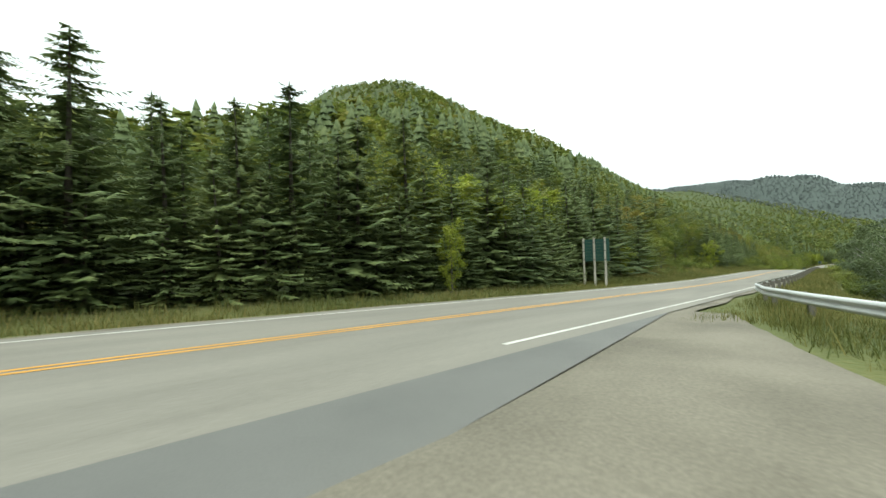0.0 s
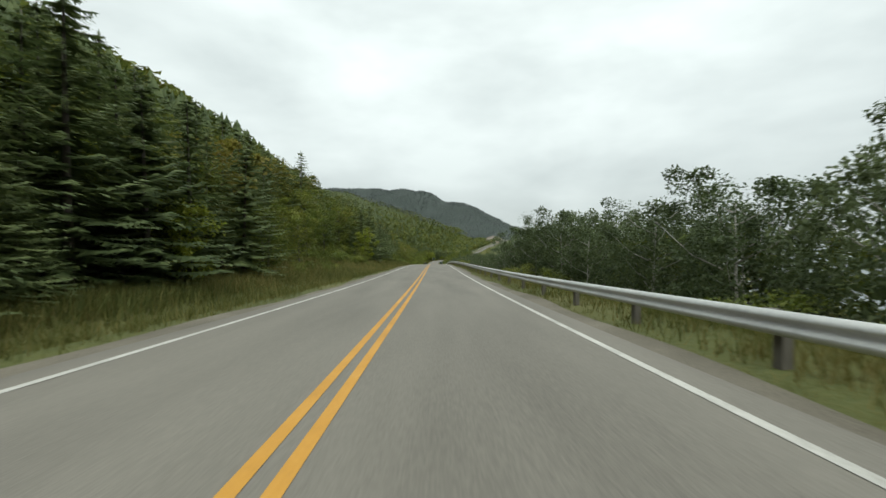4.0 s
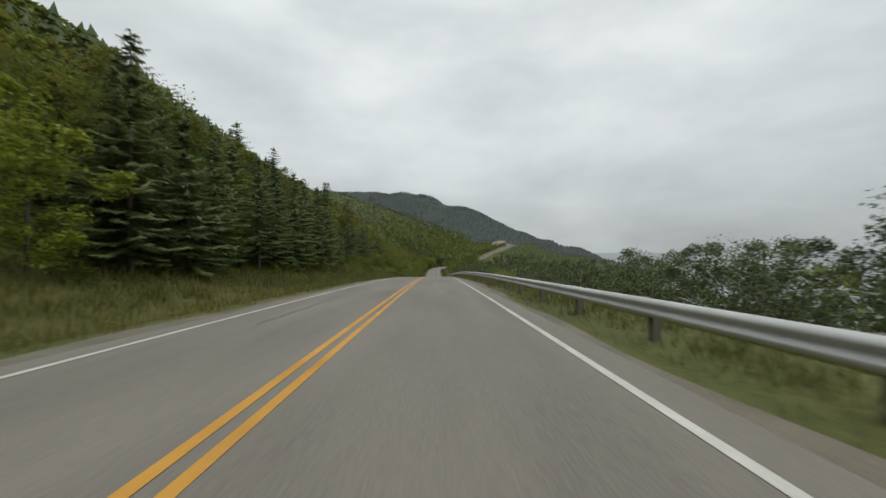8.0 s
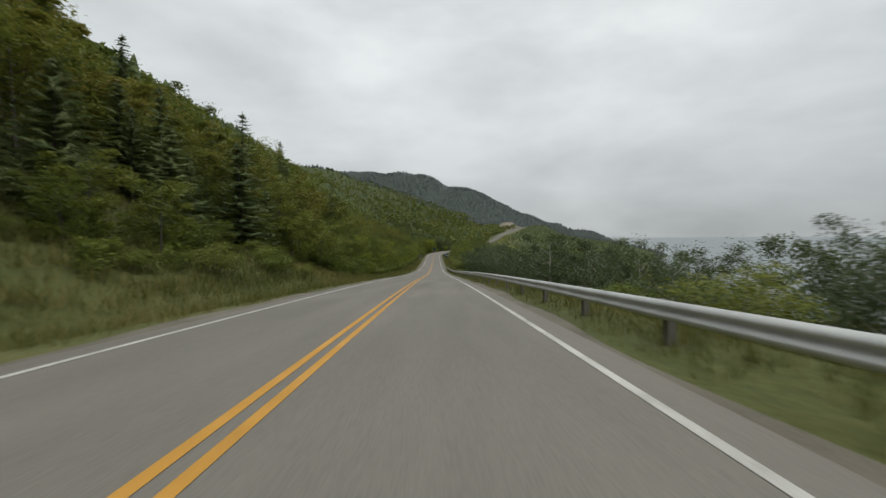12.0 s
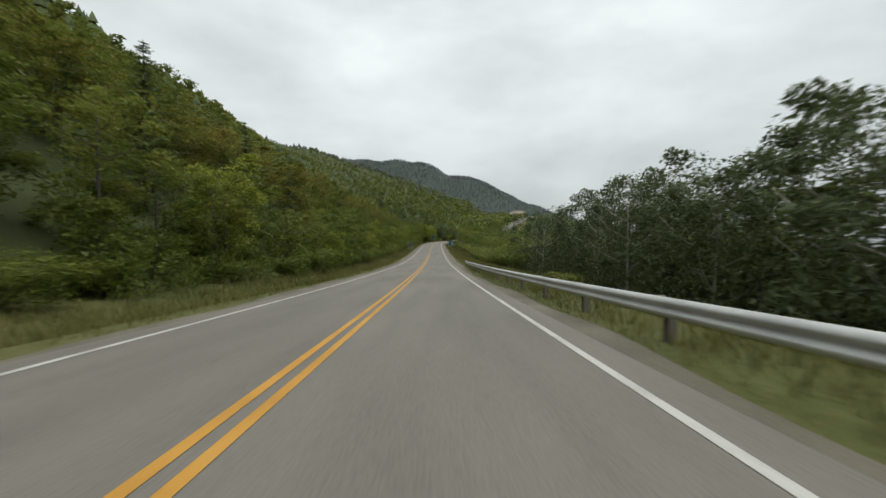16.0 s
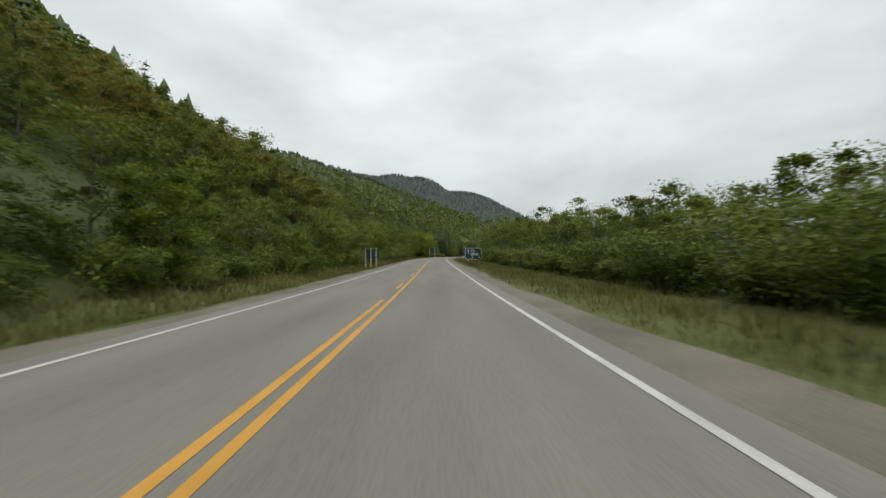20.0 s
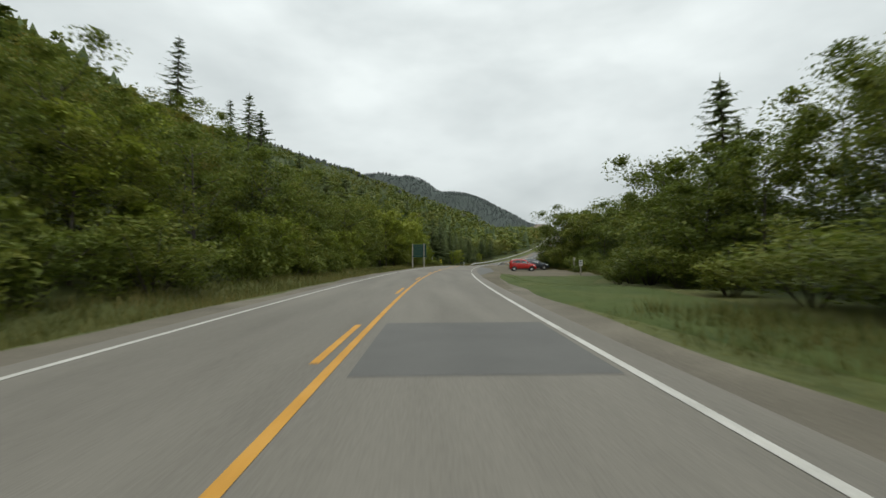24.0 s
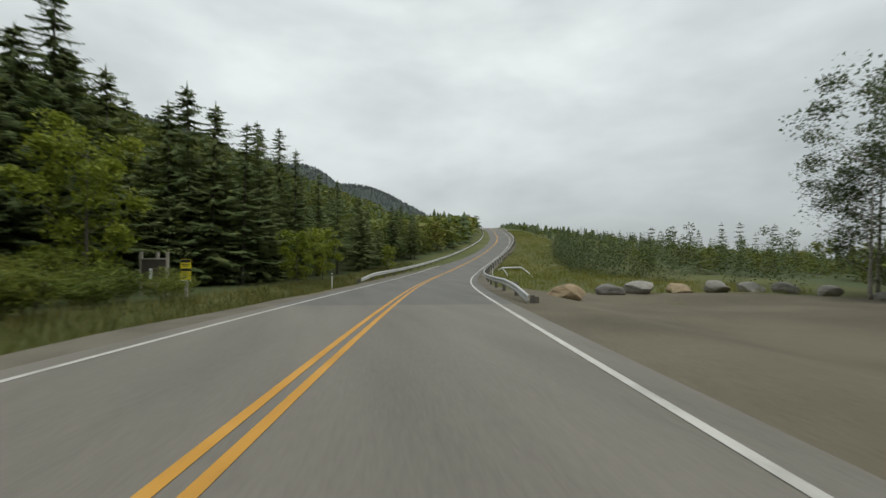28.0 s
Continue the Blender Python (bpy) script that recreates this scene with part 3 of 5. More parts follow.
def build_plants():
    plant_kind("spruce_tree", [spruce_mesh(h, k, w, b) for k, (h, w, b) in enumerate([(12, 0.25, 0.1), (14, 0.22, 0.16), (10, 0.28, 0.05), (13, 0.24, 0.18), (8, 0.3, 0.03), (15, 0.22, 0.12)])],
               "dark green spruce tree with drooping ragged branches", "tree", "spruces on the slope", ("trunk", "crown"))
    plant_kind("broadleaf_tree", [broadleaf_mesh(h, 20 + k, n, None, None, w, 0.112) for k, (h, n, w) in enumerate([(9, 7000, 0.27), (11, 8000, 0.24), (7, 5600, 0.31), (8, 6200, 0.28)])],
               "green broadleaf tree with a full uneven crown", "tree", "broadleaf trees by the road", ("trunk", "crown"))
    plant_kind("birch_tree", [broadleaf_mesh(h, 40 + k, n, DULL, BIRCH, w, 0.085, 0.12) for k, (h, n, w) in enumerate([(8, 6000, 0.27), (7, 5400, 0.29), (10, 7000, 0.25)])],
               "slim grey-green birch with a thin airy crown", "tree", "birches on the sea side", ("trunk", "crown"))
    plant_kind("maple_tree", [broadleaf_mesh(h, 50 + k, n, MAPLE, None, w, 0.115) for k, (h, n, w) in enumerate([(8, 6400, 0.3), (9.5, 7200, 0.27), (7, 5600, 0.32)])],
               "green maple with a dense crown beginning to turn yellow", "tree", "maples on the lower hillside", ("trunk", "crown"))
    plant_kind("young_tree", [broadleaf_mesh(h, 60 + k, n, LIME, None, w, 0.1, 0.08) for k, (h, n, w) in enumerate([(5, 4600, 0.24), (6.5, 6200, 0.26)])],
               "young yellow-green tree with a slender crown", "tree", "young trees at the wood's edge", ("trunk", "crown"))
    plant_kind("bush", [bush_mesh(h, 80 + k, n) for k, (h, n) in enumerate([(2.2, 2300), (1.6, 1800), (2.8, 2900)])],
               "dense green roadside bush", "bush", "bushes by the road", ("stem", "foliage"))


# ---- far woods: many small crowns in one object ----
def fast_mesh(name, verts, faces, mat):
    """A mesh from arrays; all faces have the same number of corners."""
    me = bpy.data.meshes.new(name)
    n, k = faces.shape
    me.vertices.add(len(verts))
    me.vertices.foreach_set("co", np.ascontiguousarray(verts, np.float32).ravel())
    me.loops.add(n * k)
    me.loops.foreach_set("vertex_index", np.ascontiguousarray(faces, np.int32).ravel())
    me.polygons.add(n)
    me.polygons.foreach_set("loop_start", np.arange(n, dtype=np.int32) * k)
    me.materials.append(mat)
    me.update(calc_edges=True)
    me.validate()
    return me


def small_conifer(seed, tiers=6, points=8):
    r = np.random.RandomState(seed)
    verts, faces = [], []
    for k in range(tiers):
        f = k / tiers
        z0, rad = 0.06 + 0.86 * f, 0.2 * (1 - f) ** 0.85 + 0.02
        n = len(verts)
        verts.append((r.uniform(-0.02, 0.02), r.uniform(-0.02, 0.02), min(1.0, z0 + (1.35 / tiers if tiers > 4 else 0.4))))
        turn = r.uniform(0, 6.28)
        for j in range(points):
            a = turn + 6.283 * j / points
            q = rad * (1.25 if j % 2 else 0.6) * r.uniform(0.75, 1.2)
            verts.append((q * math.cos(a), q * math.sin(a), z0 - 0.1 * q * r.uniform(0.5, 3)))
        faces += [(n, n + 1 + j, n + 1 + (j + 1) % points) for j in range(points)]
    return np.array(verts), np.array(faces)


def small_crown(seed, leaves=38):
    r = random.Random(seed)
    points = [(Vector((0.2 * math.cos(2.4 * k) * r.uniform(0.3, 1), 0.2 * math.sin(2.4 * k) * r.uniform(0.3, 1), 0.2 + 0.7 * k / 9)), 0.2 * (1.1 - 0.6 * k / 9)) for k in range(10)]
    v, f = leafy(points, leaves, 1.0, 0.8 / math.sqrt(leaves), r, 0.9)
    return np.array([tuple(p) for p in v]), np.array(f)


def thicket(seed, leaves=760, size=0.024):
    """A dense leafy mass of fine leaves, broad at its foot."""
    r = random.Random(seed)
    points = [(Vector((0.26 * math.cos(2.4 * k) * r.uniform(0.3, 1), 0.26 * math.sin(2.4 * k) * r.uniform(0.3, 1), 0.08 + 0.8 * k / 15)), 0.2 * (1.15 - 0.65 * k / 15)) for k in range(16)]
    v, f = leafy(points, leaves, 1.0, size, r, 0.9)
    return np.array([tuple(q) for q in v]), np.array(f)


def lush_conifer(seed):
    return spruce_mesh(10, seed, 0.22, -0.01, 4, 1.3, 0.3)


def scatter(name, templates, rows, mat, label, category):
    """One object of kind stuff from rows of x, y, z, height, width, turn."""
    r = np.random.RandomState(4)
    rows = np.array(rows, float)
    pick = r.randint(0, len(templates), len(rows))
    vs, fs, base = [], [], 0
    for k, (tv, tf) in enumerate(templates):
        sub = rows[pick == k]
        if not len(sub):
            continue
        c, s = np.cos(sub[:, 5])[:, None], np.sin(sub[:, 5])[:, None]
        w, h = (sub[:, 3] * sub[:, 4])[:, None], sub[:, 3][:, None]
        px = (tv[:, 0] * c - tv[:, 1] * s) * w + sub[:, 0][:, None]
        py = (tv[:, 0] * s + tv[:, 1] * c) * w + sub[:, 1][:, None]
        pz = tv[:, 2] * h + sub[:, 2][:, None]
        vs.append(np.stack([px, py, pz], 2).reshape(-1, 3))
        off = base + np.arange(len(sub)) * len(tv)
        fs.append((tf[None] + off[:, None, None]).reshape(-1, tf.shape[1]))
        base += len(sub) * len(tv)
    return tagged(new(name, fast_mesh(name, np.concatenate(vs), np.concatenate(fs), mat)), label, category, kind="stuff")


def jitter_grid(x0, x1, y0, y1, step, seed):
    r = np.random.RandomState(seed)
    gx, gy = np.meshgrid(np.arange(x0, x1, step), np.arange(y0, y1, step))
    return (gx + r.uniform(-0.5, 0.5, gx.shape) * step).ravel(), (gy + r.uniform(-0.5, 0.5, gy.shape) * step).ravel(), r


# ---- woods along the road ----
def sea_side_top(s):
    """How far the trees on the sea side reach above the road."""
    return np.interp(s, [34, 48, 58, 64, 72, 80, 86, 91, 95, 101, 108, 114, 122, 132, 140, 150, 157, 166, 173, 180, 186, 196, 203, 210, 225, 232, 238, 248, 262, 285, 296, 302, 308, 315, 330, 345, 355, 366, 382, 390, 416, 450],
                     [4.8, 4.5, 4.4, 5.0, 5.7, 5.5, 5.0, 4.4, 3.4, 2.5, 2.5, 1.9, 1.5, 1.4, 1.9, 2.4, 3.3, 3.4, 3.5, 2.7, 2.0, 2.4, 4.2, 3.0, 3.3, 4.3, 5.5, 5.7, 5.7, 6.9, 6.0, 3.0, 3.2, 4.3, 4.3, 4.1, 4.7, 5.4, 5.2, 6.3, 8.2, 8.0])


def build_woods():
    r = random.Random(11)
    # spruces on the left: a thick dark wall at the start, scattered further on
    for k in range(30):
        s = -26 + 40 * k / 29 + r.uniform(-0.5, 0.5)
        place_top("spruce_tree", r.choice((0, 1, 2, 3, 5)), s, -10.8 - 4.0 * (k % 2) - r.uniform(0, 1.5), r.uniform(8.0, 10.8), r.uniform(0, 360), 1.6)
    for k in range(26):
        s = 14 + 46 * k / 25 + r.uniform(-0.6, 0.6)
        place_top("spruce_tree", r.randrange(6), s, -10.6 - 3.5 * (k % 2) - r.uniform(0, 2), r.uniform(8.0, 11.3), r.uniform(0, 360), 1.6)
    for k in range(40):
        s = r.uniform(-30, 150)
        near = np.interp(s, [-30, 60, 100, 150], [17, 15, 13, 17])
        place("spruce_tree", r.randrange(6), s, -near - 14 * r.random() ** 1.3, r.uniform(0.65, 0.95), r.uniform(0, 360), 1.3)
    for k in range(38):
        s = r.uniform(120, 225) if k < 30 else r.uniform(225, 300)
        place("spruce_tree", r.randrange(6), s, -15.5 - 16 * r.random() ** 1.4, r.uniform(0.65, 0.95), r.uniform(0, 360), 1.3)
    for k in range(14):
        place("spruce_tree", r.randrange(6), r.uniform(300, 450), -r.uniform(14, 30), r.uniform(0.45, 0.68), r.uniform(0, 360), 1.1)
    for k in range(46):
        s = 500 + 80 * k / 45
        place("spruce_tree", r.randrange(6), s, -np.interp(s, [500, 530, 580], [13, 10, 9]) - r.uniform(0, 10), r.uniform(0.7, 1.0) * (1 if s < 555 else 0.75), r.uniform(0, 360), 1.3)
    for k in range(26):
        place("spruce_tree", r.randrange(6), r.uniform(455, 545), -r.uniform(17, 34), r.uniform(0.85, 1.2), r.uniform(0, 360), 1.15)
    for s, u, top in ((523, -20, 13), (527, -19.5, 13), (530, -20, 13.4), (532.5, -19, 13.6), (535.8, -17.8, 13), (537, -15.6, 13.4), (541, -14.2, 12.4), (545, -13, 12), (548.5, -12.4, 10.6), (552, -11.8, 10.4), (557, -11, 9), (534, -23, 15.5), (539, -18.5, 15.5), (460, -14, 9.4), (462, -15.6, 9.9), (457.5, -15, 9), (474, -17, 12.5), (479, -17.5, 13), (484, -16.5, 13.5), (488, -18, 14), (492.5, -19, 14), (497, -18.5, 14.5), (502, -18.5, 14), (507, -19, 14), (511, -18, 13.5)):
        place_top("spruce_tree", r.randrange(6), s, u, top, r.uniform(0, 360), 1.15)
    for k in range(26):
        s = -6 + 50 * k / 25
        place_top("spruce_tree", (2, 4)[k % 2], s + r.uniform(-0.6, 0.6), -9.9 - r.uniform(0, 1.2), r.uniform(3.2, 6.5), r.uniform(0, 360), 1.35)
    for k in range(11):
        s = 36 + 38 * k / 10
        place_top("spruce_tree", r.choice((0, 1, 3, 5)), s, -15.5 - 3.5 * r.random(), r.uniform(11.8, 14), r.uniform(0, 360), 1.2)
    for k in range(20):
        s = 160 + 58 * k / 19
        place_top("spruce_tree", r.randrange(6), s, -13.6 - 5.5 * r.random(), r.uniform(8, 12), r.uniform(0, 360), 1.35)
    for k in range(20):
        s = 108 + 36 * k / 19
        place_top("spruce_tree", r.choice((0, 2, 3)), s, -10.4 - 2.2 * (k % 2) - r.uniform(0, 1), r.uniform(8, 11.5), r.uniform(0, 360), 1.3)
    # broadleaf wood on the left
    for k in range(14):
        place("broadleaf_tree", r.randrange(4), r.uniform(18, 64), -r.uniform(17, 30), r.uniform(0.85, 1.15), r.uniform(0, 360), 1.15)
    for k in range(15):
        s = 19 + 30 * k / 14
        place_top("young_tree" if k % 3 else "broadleaf_tree", r.randrange(4), s, -15.5 - 5 * r.random(), r.uniform(8.5, 11.5), r.uniform(0, 360), 1.15)
    for k in range(34):
        s = r.uniform(20, 150)
        place("broadleaf_tree", r.randrange(4), s, -np.interp(s, [0, 60, 150], [15, 12, 13]) - r.uniform(0, 12), r.uniform(0.6, 0.95), r.uniform(0, 360))
    for k in range(26):
        place("broadleaf_tree", r.randrange(4), r.uniform(150, 215), -15.5 - 14 * r.random(), r.uniform(0.5, 0.85), r.uniform(0, 360))
    for k in range(88):
        s = 212 + 290 * k / 87
        place("broadleaf_tree", r.randrange(4), s, -10.2 - r.uniform(0, 3.5), r.uniform(0.5, 0.85), r.uniform(0, 360), 1.1)
    for k in range(40):
        place("broadleaf_tree", r.randrange(4), r.uniform(215, 500), -14 - 14 * r.random(), r.uniform(0.7, 1.05), r.uniform(0, 360), 1.05)
    for s, u, size in ((18.5, -8.8, 0.72), (36, -14, 1.0), (52, -11, 0.9), (104, -11, 0.9), (118, -12, 0.8), (526.5, -15, 1.36), (543, -9.5, 1.0), (538, -9.5, 0.9), (560, -8.5, 0.7),
                       (236, -9.2, 0.8), (300, -9.4, 0.7), (372, -9.6, 0.75), (452, -10, 0.9), (470, -10.5, 1.0), (512, -9.4, 0.8), (246, -12, 1.0), (262, -10.2, 0.8), (281, -11.5, 1.1), (314, -11, 1.0), (326, -9.8, 0.8), (341, -12, 1.1), (357, -10.2, 0.9), (389, -11, 1.0), (401, -12.5, 1.1), (413, -10.6, 0.9), (428, -11.5, 1.1), (440, -12.6, 1.2), (447, -10.4, 0.9), (459, -12, 1.2), (464, -10.8, 0.9), (476, -12.5, 1.1), (496, -11.6, 1.0)):
        place("young_tree", 1 if s == 526.5 else r.randrange(2), s, u, size, r.uniform(0, 360), {18.5: 0.6, 526.5: 0.85}.get(s, 1.0))
    for s, u, top in ((495, -11.8, 8.5), (498, -10.8, 9.5), (502, -11.2, 9), (505.5, -11.6, 9.5), (499, -15, 12), (506, -15, 12), (512.5, -15, 11), (491, -12, 10), (492, -16, 12)):
        place_top("young_tree" if u > -14 else "broadleaf_tree", r.randrange(4), s, u, top, r.uniform(0, 360), 1.0)
    for k in range(26):
        s = 440 + 72 * k / 25
        place_top("broadleaf_tree", r.choice((0, 1)), s, -13.5 - 3 * (k % 3) - r.uniform(0, 1.5), r.uniform(9, 11.3) + 0.5 * (k % 3), r.uniform(0, 360), 0.95)
    for s, u, top in ((500, -9.6, 5.5), (494, -10, 6)):
        place_top("young_tree", r.randrange(2), s, u, top, r.uniform(0, 360), 1.3)
    # bushes at the foot of the wood
    for k in range(30):
        s = r.uniform(58, 520)
        if 478 < s < 492:
            continue
        place("bush", r.randrange(3), s, -np.interp(s, [50, 140, 160, 210, 230, 520], [8.8, 9, 11, 11, 8.8, 8.5]) - r.uniform(0, 2), r.uniform(0.5, 0.95), r.uniform(0, 360), 1.2)
    for k in range(28):
        s = r.uniform(60, 215)
        place("bush", r.randrange(3), s, -9.5 - r.random() * np.interp(s, [60, 90, 205, 215], [3, 6, 6, 4]), r.uniform(0.35, 0.8), r.uniform(0, 360), 1.2)
    for k in range(30):
        s = r.uniform(62, 216)
        place("bush", r.randrange(3), s, -8.6 - r.random() * np.interp(s, [60, 90, 205, 216], [2, 5, 7, 4]), r.uniform(0.3, 0.75), r.uniform(0, 360), 1.3)
    for k in range(14):
        place_top("broadleaf_tree", r.randrange(4), r.uniform(172, 215), -r.uniform(12, 16), r.uniform(4, 7), r.uniform(0, 360), 1.1)
    for s, u, size in ((518.5, -9.6, 0.6), (521, -10, 0.7), (523, -10.6, 0.6), (524.8, -10, 0.5), (527.5, -11.4, 0.45), (520, -12, 0.8), (523.5, -12.6, 0.8)):
        place("bush", r.randrange(3), s, u, size, r.uniform(0, 360), 1.3)
    # sea side: birches, tall and low by turns
    for k in range(128):
        s = 34 + 270 * k / 127 + r.uniform(-1.5, 1.5)
        if 160.5 < s < 170:
            continue
        back = k % 3
        place_top("birch_tree", r.randrange(3), s, 11.2 + back * 2.2 + r.uniform(-0.6, 1.0), sea_side_top(s) * (r.uniform(0.78, 1.08) if s < 225 else r.uniform(0.74, 0.98)) + 0.2 * back, r.uniform(0, 360), 1.0)
    for k in range(24):
        place("bush", r.randrange(3), r.uniform(26, 306), r.uniform(7.8, 10), r.uniform(0.45, 0.9), r.uniform(0, 360), 1.3)
    for k in range(76):
        s = 216 + 288 * k / 75
        if 477 < s < 491:
            continue
        place("bush", r.randrange(3), s, -8.9 - (k % 2) - r.uniform(0, 1.5), r.uniform(0.6, 1.05), r.uniform(0, 360), 1.5)
    for s, u, top in ((40, 15, 4.6), (93.5, 13.5, 5.8), (161.8, 13.0, 4.2), (159.5, 14.5, 3.4), (152, 14, 3.0), (333, 18, 5.6), (345, 22, 7.0), (338, 16, 5.4), (357, 17, 5.6), (446, 17.4, 11.2), (448.5, 19.5, 9.5)):
        place_top("spruce_tree", r.choice((0, 2, 3, 4)), s, u, top, r.uniform(0, 360), 1.15)
    for k in range(62):
        s = 304 + 130 * k / 61
        place_top("broadleaf_tree", r.randrange(4), s, np.interp(s, [304, 330, 390, 415, 434], [11.5, 12.5, 12.5, 13, 14.6]) + (k % 3) * 2.5 + r.uniform(-0.7, 1), sea_side_top(s) * r.uniform(0.72, 1.02) + 0.4 * (k % 3), r.uniform(0, 360), np.interp(s, [304, 400, 415, 434], [1.35, 1.2, 0.9, 0.8]))
    for k in range(54):
        s = 306 + 126 * k / 53
        place("bush", r.randrange(3), s, np.interp(s, [306, 400, 432], [9.6, 9.8, 11.4]) + 0.9 * (k % 2) + r.uniform(-0.4, 0.7), r.uniform(0.6, 1.05), r.uniform(0, 360), 1.5)
    # round the lot
    for s, u, top, wide in ((431, 15, 6.4, 0.85), (435.5, 15, 7.4, 0.85), (439.5, 14.4, 6.2, 1.0), (443.5, 14.4, 6.2, 1.1), (448, 15.2, 6.2, 1.0), (452, 17, 8.6, 1.0), (446, 18, 8.6, 1.0), (437, 17.5, 9.5, 1.0), (441, 19, 9.6, 1.0), (455, 19, 9.3, 1.1),
                            (460, 19, 7.2, 1.3), (463.5, 20.4, 7.4, 1.3), (467, 22, 7.6, 1.3), (459, 24, 8, 1.2), (465, 25, 8, 1.2), (484, 21.5, 6.0, 1.4), (489, 19.8, 9.0, 1.3), (494, 18.5, 10.2, 1.2), (499, 17.8, 9.8, 1.3), (505, 16.8, 7.8, 1.4), (511, 15.4, 4.4, 1.4),
                            (513, 24, 9.0, 1.3), (486, 25, 7, 1.4), (493, 26, 9.5, 1.3), (501, 26, 12, 1.3), (509, 27, 11, 1.3), (517, 27.5, 10.5, 1.2), (521, 28.5, 11, 1.3), (480, 26, 5.5, 1.4), (488, 29, 9, 1.3), (496, 30, 11, 1.3), (505, 30, 11.5, 1.3), (503, 22.5, 10, 1.3), (509, 21, 8.5, 1.3), (491, 22.5, 9, 1.3), (497, 21.5, 9, 1.3)):
        place_top("broadleaf_tree", r.randrange(4) if top < 7 else r.choice((0, 1)), s, u, top, r.uniform(0, 360), wide)
    for s, u, top in ((527.6, 22.9, 7.6), (525.5, 23.8, 11.5), (529.6, 25.2, 9.5), (527, 26.5, 12)):
        place_top("birch_tree", 2, s, u, top, r.uniform(0, 360), 0.95)
    for s, u, size in ((430, 10.2, 0.9), (433, 10.6, 0.8), (436.5, 11, 0.9), (440.5, 11.6, 0.8), (444, 12, 0.95), (447.5, 12.6, 0.8), (451, 13.2, 0.9), (455, 15.2, 0.9), (459, 17, 0.9), (441, 13.4, 1.3), (445, 14, 1.4), (449, 14.8, 1.3), (453, 16.2, 1.4), (457, 17.8, 1.3), (461, 18.6, 1.2), (464, 19.8, 1.2), (487, 17.8, 1.4), (491, 17.2, 1.5), (495.5, 16.8, 1.5), (500, 16, 1.4), (504.5, 15.4, 1.3), (493, 20, 1.6), (498, 19.5, 1.5), (484, 20, 1.3), (507, 17, 1.2), (478, 17, 0.7), (480, 18.5, 0.9), (484, 17.5, 0.8), (489, 17, 0.9), (494, 16.4, 0.8), (499, 15.4, 0.9), (504, 14.6, 0.8), (509, 14, 0.7), (513, 15.5, 0.8), (476, 21, 0.9), (510, 25, 0.6), (469, 25, 0.9), (482, 25, 1.0), (466, 27, 0.9)):
        place("bush", r.randrange(3), s, u, size, r.uniform(0, 360), 1.4)


